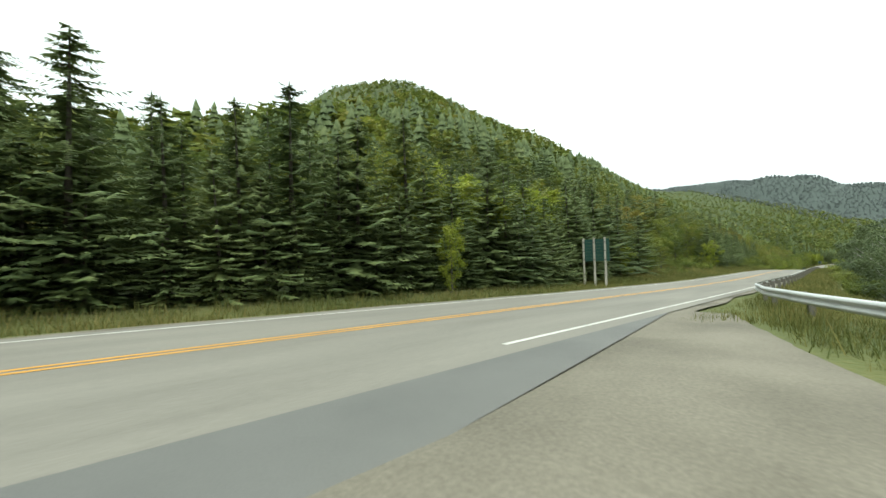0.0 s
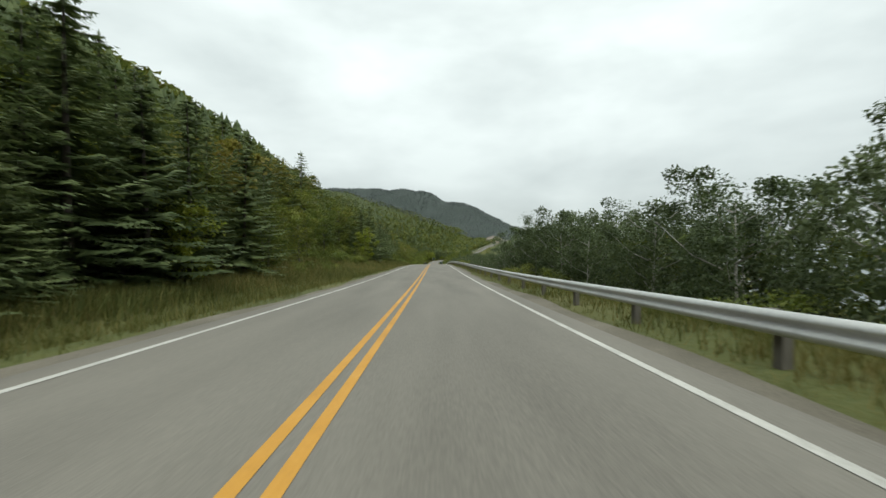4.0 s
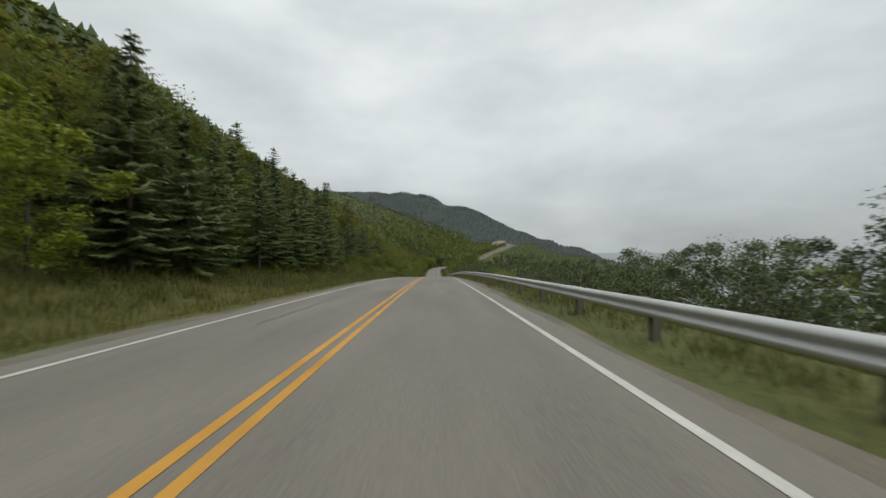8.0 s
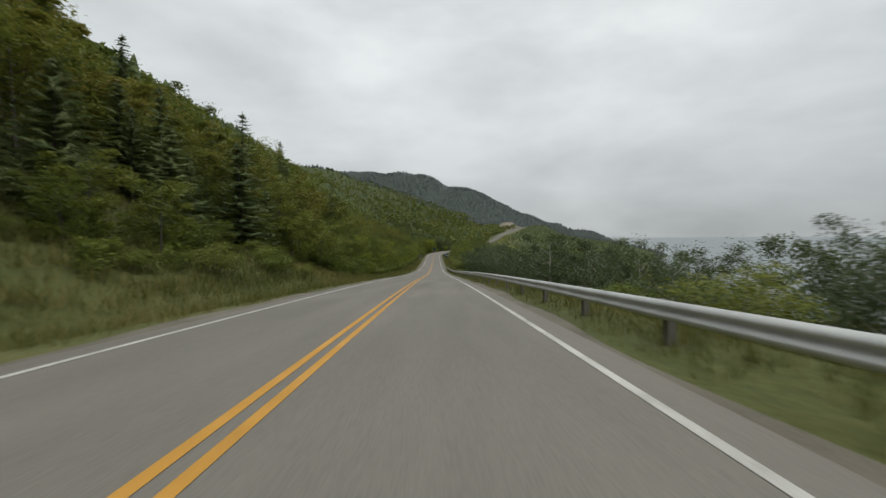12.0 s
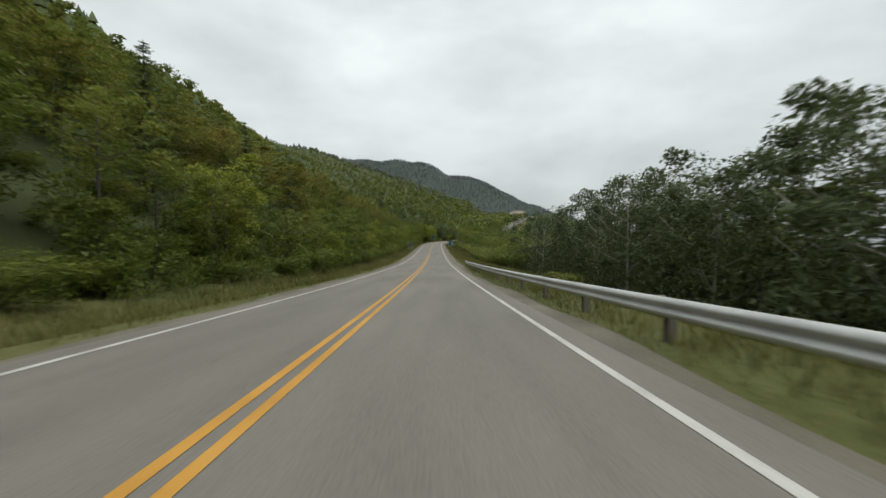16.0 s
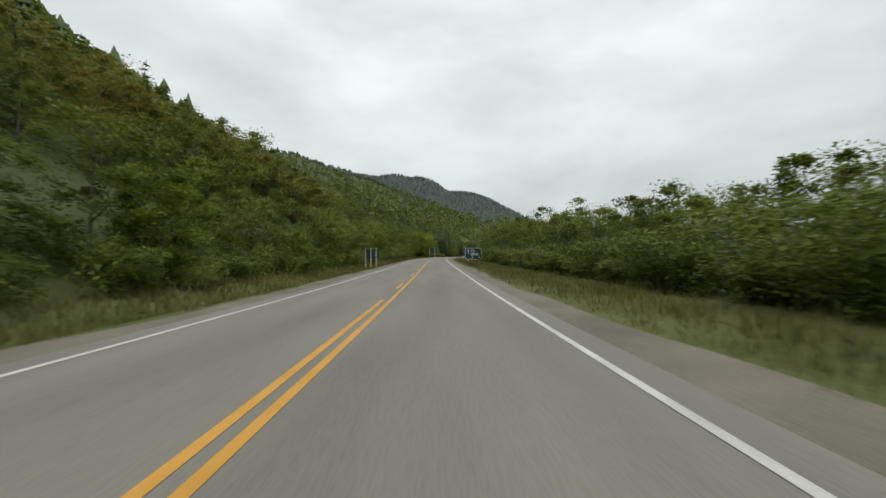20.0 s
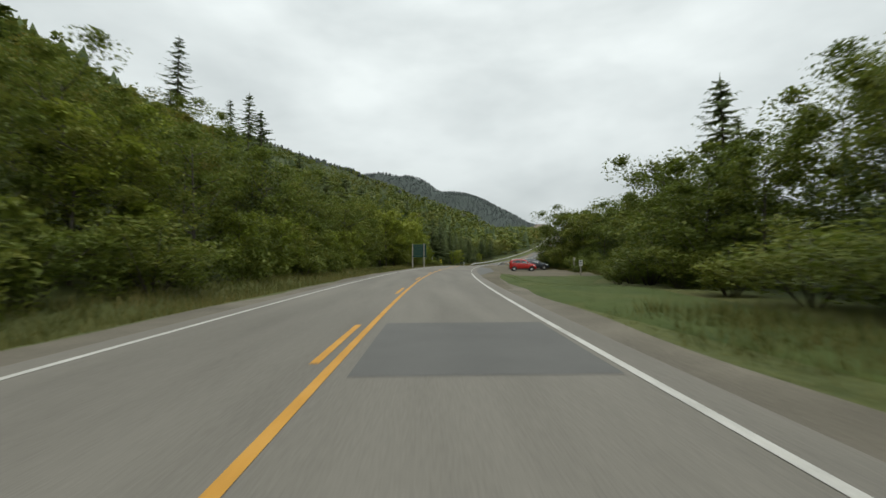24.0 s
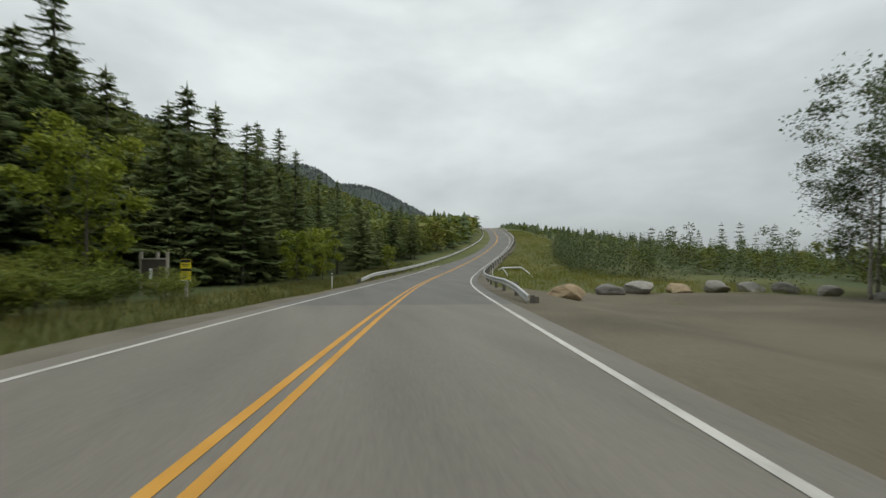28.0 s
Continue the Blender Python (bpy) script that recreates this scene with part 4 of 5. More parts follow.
def build_far_woods():
    conifers, crowns = [small_conifer(k) for k in range(6)], [small_crown(k, 34) for k in range(6)]
    lush, full, middling = [lush_conifer(20 + k) for k in range(6)], [small_crown(30 + k, 420) for k in range(6)], [small_crown(60 + k, 240) for k in range(6)]
    dark, light, near_dark, near_light, mid_light, singles = [], [], [], [], [], []

    def grow(x, y, r, share, tall, keep):
        s, u = road_s(x, y)
        z = ground_z(x, y)
        ok = keep(s, u, z) & (z > SEA_LEVEL + 1)
        is_dark = r.uniform(0, 1, len(x)) < share(s, u) + 0.35 * bumps(x, y, 45, 21)
        h = tall(s, u) * r.uniform(0.65, 1.15, len(x))
        turn = r.uniform(0, 6.28, len(x))
        for flag, out, wide, more in ((True, dark, (1.0, 1.4), 1.15), (False, light, (1.2, 1.9), 0.85)):
            m = ok & (is_dark == flag)
            w = r.uniform(*wide, len(x))
            close = (u > np.interp(s, [60, 160], [-62, -42])) & (u < np.interp(s, [500, 530], [34, 70])) & (s < np.where(u > 0, 640, 600))
            rows = np.stack([x, y, z - 0.3, h * more, w, turn], 1)
            if not flag:
                own = m & close & (u > -31) & (u < 0) & (s > 60) & (s < 515)
                singles.extend(zip(s[own], u[own], h[own]))
                m = m & ~own
            between = ~close & (u > -78) & (u < 50) & (s < 600)
            out.append(rows[m & ~close & (~between | flag)])
            (near_dark if flag else near_light).append(rows[m & close])
            if not flag:
                mid_light.append(rows[m & between])

    # the hillside
    x, y, r = jitter_grid(-95, 0, -90, 830, 4.2, 1)
    grow(x + np.interp(y, ROAD_Y, ROAD_X), y, r, lambda s, u: np.interp(s, [0, 110, 150, 220, 470, 510, 700], [0.42, 0.65, 0.7, 0.2, 0.18, 0.3, 0.05]),
         lambda s, u: np.interp(s, [60, 150, 220, 480, 560, 700], [9.5, 8, 8, 8, 7.5, 7]),
         lambda s, u, z: (u < -np.interp(s, [-90, 40, 60, 150, 160, 200, 215, 500, 540, 600, 830], [17, 17, 17, 18, 18, 18, 17, 23, 22, 8, 7.5])))
    x, y, r = jitter_grid(-310, -95, -150, 900, 5.6, 2)
    grow(x + np.interp(y, ROAD_Y, ROAD_X), y, r, lambda s, u: np.interp(s, [0, 200, 560, 700], [0.06, 0.06, 0.05, 0.02]), lambda s, u: np.interp(u, [-260, -190, -95], [3.4, 4.4, 7.5]), lambda s, u, z: u < -90)
    pick = random.Random(31)
    for a, b, tall in singles:
        k = pick.randrange(3)
        place("maple_tree", k, a, b, tall * 0.95 / HEIGHTS["maple_tree"][k], pick.uniform(0, 360), pick.uniform(1.15, 1.5))
    # the sea side
    x, y, r = jitter_grid(9, 110, -60, 330, 3.2, 3)
    grow(x, y, r, lambda s, u: -0.4 + 0 * s, lambda s, u: np.clip(sea_side_top(s) * 0.95 - 3.2 * ramp01(s, 150, 160) * (1 - ramp01(s, 200, 215)) + np.interp(s, [255, 325], [0.52, 0.06]) * (u - 6.8), 1.5, np.interp(u, [12, 20, 30, 45], [11, 10, 8, 6])),
         lambda s, u, z: (u > np.interp(s, [-60, 20, 40], [17, 16, 15])))
    x, y, r = jitter_grid(10, 150, 300, 830, 4.0, 4)
    grow(x + np.interp(y, ROAD_Y, ROAD_X), y, r, lambda s, u: np.interp(s, [300, 450, 520, 550], [0.15, 0.2, 0.2, 0.7]), lambda s, u: np.interp(s, [300, 320, 345, 366, 420, 500, 700], [4.0, 4.6, 5.0, 6, 8.0, 4.9, 3.0]),
         lambda s, u, z: (u > np.interp(s, [300, 330, 434, 438, 462, 470, 530, 538, 545, 560, 640, 700, 730], [15, 16, 17, 26, 34, 27, 30, 27, 19, 17, 15, 13, 13])))
    scatter("spruce_wood", conifers, np.concatenate(dark), DARK_FOREST, "dark spruces covering the hillside above the road", "trees")
    scatter("broadleaf_wood", crowns, np.concatenate(light), FOREST, "mixed green and yellow-green trees covering the hillside", "trees")
    scatter("slope_broadleaves", middling, np.concatenate(mid_light), FOREST, "green and yellow-green broadleaf trees on the lower hillside", "trees")
    scatter("edge_spruces", lush, np.concatenate(near_dark), DARK_FOREST, "dark spruces inside the wood beside the road", "trees")
    scatter("edge_broadleaves", full, np.concatenate(near_light), FOREST, "green broadleaf thicket inside the wood beside the road", "trees")
    # the far mountain
    dark.clear()
    light.clear()
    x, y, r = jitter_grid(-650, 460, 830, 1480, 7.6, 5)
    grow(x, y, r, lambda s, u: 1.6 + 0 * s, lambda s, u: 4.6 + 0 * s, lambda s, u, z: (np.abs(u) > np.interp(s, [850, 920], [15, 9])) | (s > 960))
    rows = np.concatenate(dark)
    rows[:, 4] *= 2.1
    # the firs carry the mountain's haze in their blue-grey colour
    scatter("mountain_spruces", [small_conifer(40 + k, 3, 6) for k in range(4)], rows, HAZY_FIR, "dark firs covering the far mountain, tinted blue-grey for haze", "trees")


def build_thicket():
    """The undergrowth between the trees along the sea side and round the lot."""
    r = np.random.RandomState(12)
    rows = []
    for s in np.arange(33, 434, 1.9):
        if 160 < s < 169.5:
            continue
        for back in (0, 1):
            u = 11.4 + 3.0 * back + r.uniform(-0.7, 0.9) + (1.2 if s > 415 else 0)
            q = spot(s + r.uniform(-0.8, 0.8), u)
            top = along(s).z + sea_side_top(s) * (np.interp(s, [150, 170], [0.72, 0.52]) + 0.22 * back) * r.uniform(0.8, 1.15) - q.z
            rows.append((q.x, q.y, q.z - 0.2, max(1.2, top), np.clip(3.6 / max(1.2, top), 0.6, 1.8), r.uniform(0, 6.28)))
    for s0, u0, s1, u1, tall in ((434, 14, 466, 21.5, 4.6), (482, 20, 512, 16, 4.2), (484, 24, 516, 22, 6), (483, 22.5, 512, 19.5, 7.4), (486, 27, 518, 26, 8.5)):
        for k in range(22):
            q = spot(s0 + (s1 - s0) * k / 21 + r.uniform(-0.6, 0.6), u0 + (u1 - u0) * k / 21 + r.uniform(0, 1.8))
            h = tall * r.uniform(0.7, 1.15)
            rows.append((q.x, q.y, q.z - 0.2, h, 3.6 / h, r.uniform(0, 6.28)))
    for k in range(30):
        s = 537 + 62 * k / 29
        q = spot(s + r.uniform(-0.6, 0.6), np.interp(s, [537, 545, 560, 600], [23, 17, 15.5, 13.5]) + r.uniform(0, 2.5))
        h = r.uniform(3.6, 5.4)
        rows.append((q.x, q.y, q.z - 0.2, h, 4.2 / h, r.uniform(0, 6.28)))
    low = []
    for s in np.arange(62, 506, 1.7):
        if 477 < s < 491:
            continue
        bank = s < 216
        for side in (-1, 1):
            if side > 0 and not 306 < s < 432:
                continue
            u = side * (9.0 + r.uniform(0, 5 if bank else 1.6)) + (0.8 if side > 0 else 0)
            q = spot(s + r.uniform(-0.8, 0.8), u)
            h = r.uniform(0.6, 1.5) if bank else r.uniform(1.2, 2.6) + (0.9 if s > 430 else 0)
            low.append((q.x, q.y, q.z - 0.15, h, np.clip(2.2 / h, 0.9, 1.7), r.uniform(0, 6.28)))
            if not bank:
                q = spot(s + r.uniform(-0.8, 0.8), side * (11.2 + r.uniform(0, 5)))
                h = r.uniform(1.8, 3.6)
                low.append((q.x, q.y, q.z - 0.15, h, np.clip(3.0 / h, 0.9, 1.7), r.uniform(0, 6.28)))
    for s in np.arange(80, 214, 1.5):
        q = spot(s + r.uniform(-0.7, 0.7), -np.interp(s, [80, 150, 214], [12.5, 14.5, 12]) - r.uniform(0, 6))
        h = r.uniform(1.2, 2.8)
        low.append((q.x, q.y, q.z - 0.15, h, np.clip(2.6 / h, 0.9, 1.7), r.uniform(0, 6.28)))
    for s0, u0, s1, u1 in ((466, 18.5, 481, 17.6), (480, 17.4, 514, 14.4), (440, 11.4, 464, 17.2)):
        for k in range(26):
            f = k / 25
            q = spot(s0 + (s1 - s0) * f + r.uniform(-0.5, 0.5), u0 + (u1 - u0) * f + r.uniform(0.2, 1.6))
            h = r.uniform(0.8, 1.9)
            low.append((q.x, q.y, q.z - 0.1, h, np.clip(2.2 / h, 0.9, 1.8), r.uniform(0, 6.28)))
    scatter("low_shrubs", [thicket(90 + k, 520, 0.042) for k in range(5)], low, LEAVES, "low green shrubs along the foot of the wood", "undergrowth")
    scatter("thicket", [thicket(70 + k) for k in range(5)], rows, DULL, "dense grey-green undergrowth between the roadside trees", "undergrowth")


def tuft(seed, blades, spread, width):
    """A clump of bent grass blades, about one metre tall."""
    r = np.random.RandomState(seed)
    verts, faces = [], []
    for k in range(blades):
        a, lean, q = r.uniform(0, 6.28), r.uniform(0.1, 0.6), spread * math.sqrt(r.uniform(0, 1))
        c = r.uniform(0, 6.28)
        b = np.array((q * math.cos(c), q * math.sin(c), 0))
        out, side = np.array((math.cos(a), math.sin(a), 0)), np.array((-math.sin(a), math.cos(a), 0)) * width
        tall = r.uniform(0.5, 1.0)
        n = len(verts)
        verts += [b - side, b + side, b + out * lean + np.array((0, 0, tall))]
        faces.append((n, n + 1, n + 2))
    return np.array(verts), np.array(faces)


def build_grass():
    r = np.random.RandomState(7)
    clumps = [tuft(k, 9, 0.6, 0.02) for k in range(6)]
    rows = []
    # verges: short at the gravel, long towards the wood and under the rail
    for side, wide, n in ((-1, 4.6, 21000), (1, 3.4, 19000)):
        s, q = r.uniform(-14, 570, n), r.uniform(0, 1, n) ** 0.85
        for a, b in zip(s, q):
            lo = 4.35 + 0.45 * float(ramp01(a, 300, 350)) if side < 0 else 4.6 + 0.45 * float(ramp01(a, 290, 320))
            u = side * (lo + b * wide)
            if side > 0 and (433 < a < 560 or (a < 12 and u < np.interp(a, [0, 4, 12], [10.5, 9.2, 6.8]))):
                continue
            p = along(a, u)
            tall = np.interp(abs(u) - lo, [0, 0.4, 0.9, 3], [0.12, 0.27, 0.48, 0.62]) * (0.75 if side > 0 and a < 32 else 1.0)
            rows.append((p.x, p.y, 0, r.uniform(0.6, 1.15) * tall, r.uniform(0.9, 1.5), r.uniform(0, 6.28)))
    for a, b in zip(r.uniform(3, 42, 2600), r.uniform(0, 1, 2600)):
        p = along(a, np.interp(a, [0, 4, 12, 20], [10.8, 9.4, 6.9, 5.6]) + 5 * b)
        rows.append((p.x, p.y, 0, r.uniform(0.2, 0.48), r.uniform(0.9, 1.5), r.uniform(0, 6.28)))
    # long grass on the bank and the slope above it
    for a, b in zip(r.uniform(40, 235, 15000), r.uniform(0, 1, 15000)):
        p = along(a, -8.0 - b * np.interp(a, [40, 60, 90, 205, 235], [2, 6, 13, 13, 3]))
        rows.append((p.x, p.y, 0, r.uniform(0.4, 0.95), r.uniform(0.9, 1.5), r.uniform(0, 6.28)))
    rows = np.array(rows)
    rows[:, 2] = ground_z(rows[:, 0], rows[:, 1]) - 0.03
    field, lawn, rough = [], [], []
    for a, b in zip(r.uniform(530, 690, 6000), r.uniform(0, 1, 6000)):
        p = along(a, 5.6 + b * np.interp(a, [530, 545, 640, 690], [18, 13, 10, 7]))
        field.append((p.x, p.y, 0, r.uniform(0.3, 0.7), r.uniform(0.9, 1.6), r.uniform(0, 6.28)))
    for a, b in zip(r.uniform(426, 465.5, 4500), r.uniform(0, 1, 4500)):
        near, far = np.interp(a, [430, 450, 463, 466], [5.4, 5.6, 7.2, 11]), np.interp(a, [430, 445, 453, 460, 466], [9, 11, 12, 15, 17.5])
        p = along(a, near + b * (far - near))
        lawn.append((p.x, p.y, 0, r.uniform(0.04, 0.1), r.uniform(1.6, 3.2), r.uniform(0, 6.28)))
    for a, b in zip(r.uniform(466, 516, 5200), r.uniform(0, 1, 5200)):
        p = along(a, np.interp(a, [466, 480, 500, 510, 514, 516], [17.2, 16.6, 14.9, 13, 14.3, 16.5]) + 0.1 + 1.7 * b)
        rough.append((p.x, p.y, 0, r.uniform(0.2, 0.5), r.uniform(0.9, 1.6), r.uniform(0, 6.28)))
    rough = np.array(rough)
    rough[:, 2] = ground_z(rough[:, 0], rough[:, 1]) - 0.02
    rows = np.concatenate([rows, rough])
    field, lawn = np.array(field), np.array(lawn)
    field[:, 2] = ground_z(field[:, 0], field[:, 1]) - 0.02
    lawn[:, 2] = ground_z(lawn[:, 0], lawn[:, 1]) - 0.01
    scatter("lawn_grass", clumps, lawn, LAWN, "short mown green grass beside the lot's entrance", "grass")
    scatter("meadow_grass", clumps, field, MEADOW, "yellow-green meadow grass beyond the lot", "grass")
    scatter("verge_grass", clumps, rows, BLADES, "long green and straw-coloured grass on the verges", "grass")


# ---- guardrails ----
def build_rail(s_points, posts_every=3.81, label="galvanised steel guardrail on timber posts along the road"):
    """A W-beam rail through (s, u, height) places, in lengths of 3.81 m, with a post at each joint."""
    first = along(*s_points[0][:2])
    rail = thing("guardrail", Matrix.Translation(first), label, "guardrail", "guardrails")
    ss, uu, hh = (np.array([p[k] for p in s_points], float) for k in range(3))
    axis = np.arange(ss[0], ss[-1], 0.4)
    line = [along(s, float(np.interp(s, ss, uu)), float(np.interp(s, ss, hh))) for s in axis]
    dist = np.concatenate([[0], np.cumsum([(b - a).length for a, b in zip(line, line[1:])])])

    def on(d):
        return Vector([float(np.interp(d, dist, [p[i] for p in line])) for i in range(3)])

    prof = [(0.00, -0.156), (0.045, -0.14), (0.08, -0.09), (0.08, -0.06), (0.01, -0.02), (0.01, 0.02), (0.08, 0.06), (0.08, 0.09), (0.045, 0.14), (0.0, 0.156)]
    post = box("guardrail_post", -0.075, 0.075, -0.075, 0.075, -1.4, 0.1, GREY_WOOD, 0.012)
    block = box("guardrail_block", -0.07, 0.07, -0.075, 0.075, -0.15, 0.15, GREY_WOOD, 0.01)
    flip = 1 if uu[0] > 0 else -1
    d = 0.0
    m = len(prof)
    while d < dist[-1] - 1:
        stop = min(dist[-1], d + posts_every)
        a, b = on(d), on(stop)
        way = (b - a).normalized()
        side = Vector((way.y, -way.x, 0)).normalized() * flip
        verts, faces = [], []
        for q in (0, 0.34, 0.67, 1.02):
            c = on(d + (stop - d) * q) + (way * 0.06 if q > 1 else Vector()) - side * (0.003 if q > 1 else 0)
            verts += [c - side * o - first + Vector((0, 0, hz)) for o, hz in prof]
        for k in range(3):
            for j in range(m - 1):
                faces.append((k * m + j, k * m + j + 1, (k + 1) * m + j + 1, (k + 1) * m + j))
        part("rail_length", mesh("rail_length", verts, faces, STEEL, True), rail)
        turn = math.degrees(math.atan2(way.y, way.x))
        p = a + side * 0.25 - first
        part("post", post, rail, at=pose(p.x, p.y, p.z, 0, 0, turn))
        p = a + side * 0.11 - first
        part("spacer_block", block, rail, at=pose(p.x, p.y, p.z, 0, 0, turn + 90))
        d += posts_every
    return rail


# ---- signs ----
def set_up(name, s, u, turn, label, category, group="", lift=0.0):
    p = spot(s, u)
    return thing(name, pose(p.x, p.y, p.z + lift, 0, 0, heading(s) + turn), label, category, group)


def board_back(s, u, turn, xs, tall, low, label, splice=1.3, bands=(0.1, 0.35, 0.6)):
    """A large sign from behind: a dark green plank board on timber posts with steel straps."""
    sign = set_up("road_sign", s, u, turn, label, "road sign", "signs facing away")
    x0, x1 = xs[0] - 0.1, xs[-1] + 0.35
    board_top, board_low = tall - 0.12, low
    n = int((board_top - board_low) / 0.28)
    step = (board_top - board_low) / n
    plank = box("sign_plank", x0, x1, 0.10, 0.14, 0.0, step - 0.012, GREEN_BOARD, 0.006)
    for k in range(n):
        part("plank", plank, sign, at=pose(0, 0, board_low + k * step))
    post = box("sign_post", -0.075, 0.075, -0.075, 0.075, -0.5, tall, POST_WOOD, 0.012)
    stub = finish("sign_stub", box_bm(box_bm(bmesh.new(), -0.07, 0.07, -0.2, -0.078, -0.5, splice, 0.01), -0.05, 0.05, -0.16, -0.08, splice, splice + 0.1, 0.02), POST_WOOD)
    strap = box("post_strap", -0.085, 0.085, -0.085, 0.098, -0.03, 0.03, BLACK, 0.004)
    for x in xs:
        p = part("post", post, sign, at=pose(x, 0, 0))
        part("splice", stub, p)
        for f in bands:
            part("strap", strap, p, at=pose(0, 0, board_top - f * (board_top - board_low) * 1.55))
    return sign


def bar_rows(name, parent, rows, mat, y=-0.03):
    for x0, x1, z0, z1 in rows:
        part(name, box(name, x0, x1, y - 0.006, y, z0, z1, mat, 0), parent)


def letters(text, size, x, z, parent, mat, y=-0.034):
    cu = bpy.data.curves.new("lettering", "FONT")
    cu.body, cu.size, cu.extrude = text, size, 0.002
    tmp = new("lettering", cu)
    me = bpy.data.meshes.new_from_object(tmp.evaluated_get(bpy.context.evaluated_depsgraph_get()))
    bpy.data.objects.remove(tmp)
    me.materials.clear()
    me.materials.append(mat)
    return part("lettering", me, parent, "white lettering", pose(x, y, z, 90, 0, 0))


def trail_sign(s, u):
    sign = set_up("trail_sign", s, u, 4, "dark green trail sign with white border and white lettering", "road sign")
    w, h, low = 2.5, 1.75, 0.55
    panel = part("panel", box("sign_panel", -w / 2, w / 2, -0.03, 0.03, low, low + h, GREEN_BOARD, 0.02), sign)
    t = 0.05
    for x0, x1, z0, z1 in ((-w / 2, w / 2, low, low + t), (-w / 2, w / 2, low + h - t, low + h), (-w / 2, -w / 2 + t, low + t, low + h - t), (w / 2 - t, w / 2, low + t, low + h - t)):
        part("border", box("sign_border", x0 + 0.01, x1 - 0.01, -0.04, -0.031, z0, z1, SIGN_WHITE, 0), panel, "white border")
    tile = part("pictogram_tile", box("pictogram_tile", -1.02, -0.58, -0.042, -0.032, low + 1.12, low + 1.6, SIGN_BLUE, 0), panel, "blue pictogram tile")
    part("pictogram", mesh("pictogram", [(-0.86, -0.046, low + 1.2), (-0.72, -0.046, low + 1.2), (-0.76, -0.046, low + 1.52), (-0.84, -0.046, low + 1.52)], [(0, 1, 2, 3)], SIGN_WHITE), tile, "plain white mark")
    letters("Trails", 0.27, -0.42, low + 1.38, panel, SIGN_WHITE)
    letters("Sentiers", 0.27, -0.42, low + 1.12, panel, SIGN_WHITE)
    part("arrow", mesh("sign_arrow", [(-0.8, -0.046, low + 0.76), (-0.66, -0.046, low + 0.86), (-0.8, -0.046, low + 0.96)], [(0, 1, 2)], SIGN_WHITE), panel, "small white arrow")
    bar_rows("text_bar", panel, [(-0.42, 0.25, low + 0.82, low + 0.92), (0.32, 0.8, low + 0.82, low + 0.92), (-0.42, 0.3, low + 0.64, low + 0.74), (0.36, 0.82, low + 0.64, low + 0.74)], SIGN_WHITE, -0.032)
    for x in (-0.3, 0.78):
        part("symbol_tile", box("symbol_tile", x, x + 0.3, -0.04, -0.032, low + 0.16, low + 0.46, SIGN_BLUE, 0), panel, "small blue symbol tile")
        part("symbol", box("symbol", x + 0.08, x + 0.22, -0.045, -0.041, low + 0.22, low + 0.4, SIGN_WHITE, 0), panel, "plain white symbol")
    for x in (-0.85, 0.85):
        part("post", box("sign_post", x - 0.07, x + 0.07, 0.035, 0.17, -0.5, low + h - 0.1, POST_WOOD, 0.01), sign)


def yellow_sign(s, u):
    sign = set_up("warning_sign", s, u, 8, "small yellow and black notice on a timber post", "sign")
    part("post", box("sign_post", -0.06, 0.06, 0.01, 0.13, -0.5, 1.5, POST_WOOD, 0.01), sign)
    plate = part("plate", box("sign_plate", -0.22, 0.22, -0.012, 0.008, 0.75, 1.75, SIGN_YELLOW, 0.004), sign)
    part("black_band", box("black_band", -0.22, 0.22, -0.018, -0.0125, 1.2, 1.33, BLACK, 0), plate)
    part("dark_head", box("dark_head", -0.21, 0.21, -0.018, -0.0125, 1.6, 1.74, BLACK, 0), plate)
    bar_rows("text_bar", plate, [(-0.15, 0.15, 1.42, 1.46), (-0.18, 0.18, 1.5, 1.54), (-0.16, 0.16, 1.1, 1.13), (-0.15, 0.15, 1.0, 1.03), (-0.16, 0.1, 0.9, 0.93)], BLACK, -0.0125)
    part("white_foot", box("white_foot", -0.21, 0.21, -0.018, -0.0125, 0.76, 0.8, SIGN_WHITE, 0), plate)


def notice_frame(s, u):
    frame_ob = set_up("notice_board", s, u, 6, "weathered timber notice board with an empty dark panel", "notice board")
    for x in (-0.75, 0.1, 0.6):
        part("post", box("board_post", x - 0.06, x + 0.06, -0.06, 0.06, -0.5, 2.35, POST_WOOD, 0.01), frame_ob)
    panel = part("panel", box("board_panel", -0.68, 0.54, -0.09, -0.062, 0.65, 1.95, DARK_WOOD, 0.006), frame_ob)
    for z in (0.62, 1.93):
        part("rail", box("board_rail", -0.72, 0.58, -0.12, -0.092, z, z + 0.07, POST_WOOD, 0.006), frame_ob)
    part("notice", box("paper_notice", -0.28, -0.12, -0.097, -0.0915, 0.85, 1.45, SIGN_WHITE, 0), panel, "narrow white paper notice")


def marker_post(s, u, tall=1.9, wide=0.11, label="weathered timber post standing at the lot's edge"):
    post = set_up("timber_post", s, u, 0, label, "post", "timber posts")
    part("shaft", finish("post_shaft", box_bm(bmesh.new(), -wide, wide, -wide, wide, -0.5, tall, 0.02), POST_WOOD), post)
    part("cap", finish("post_cap", box_bm(bmesh.new(), -wide + 0.02, wide - 0.02, -wide + 0.02, wide - 0.02, tall - 0.005, tall + 0.05, 0.02), POST_WOOD), post)


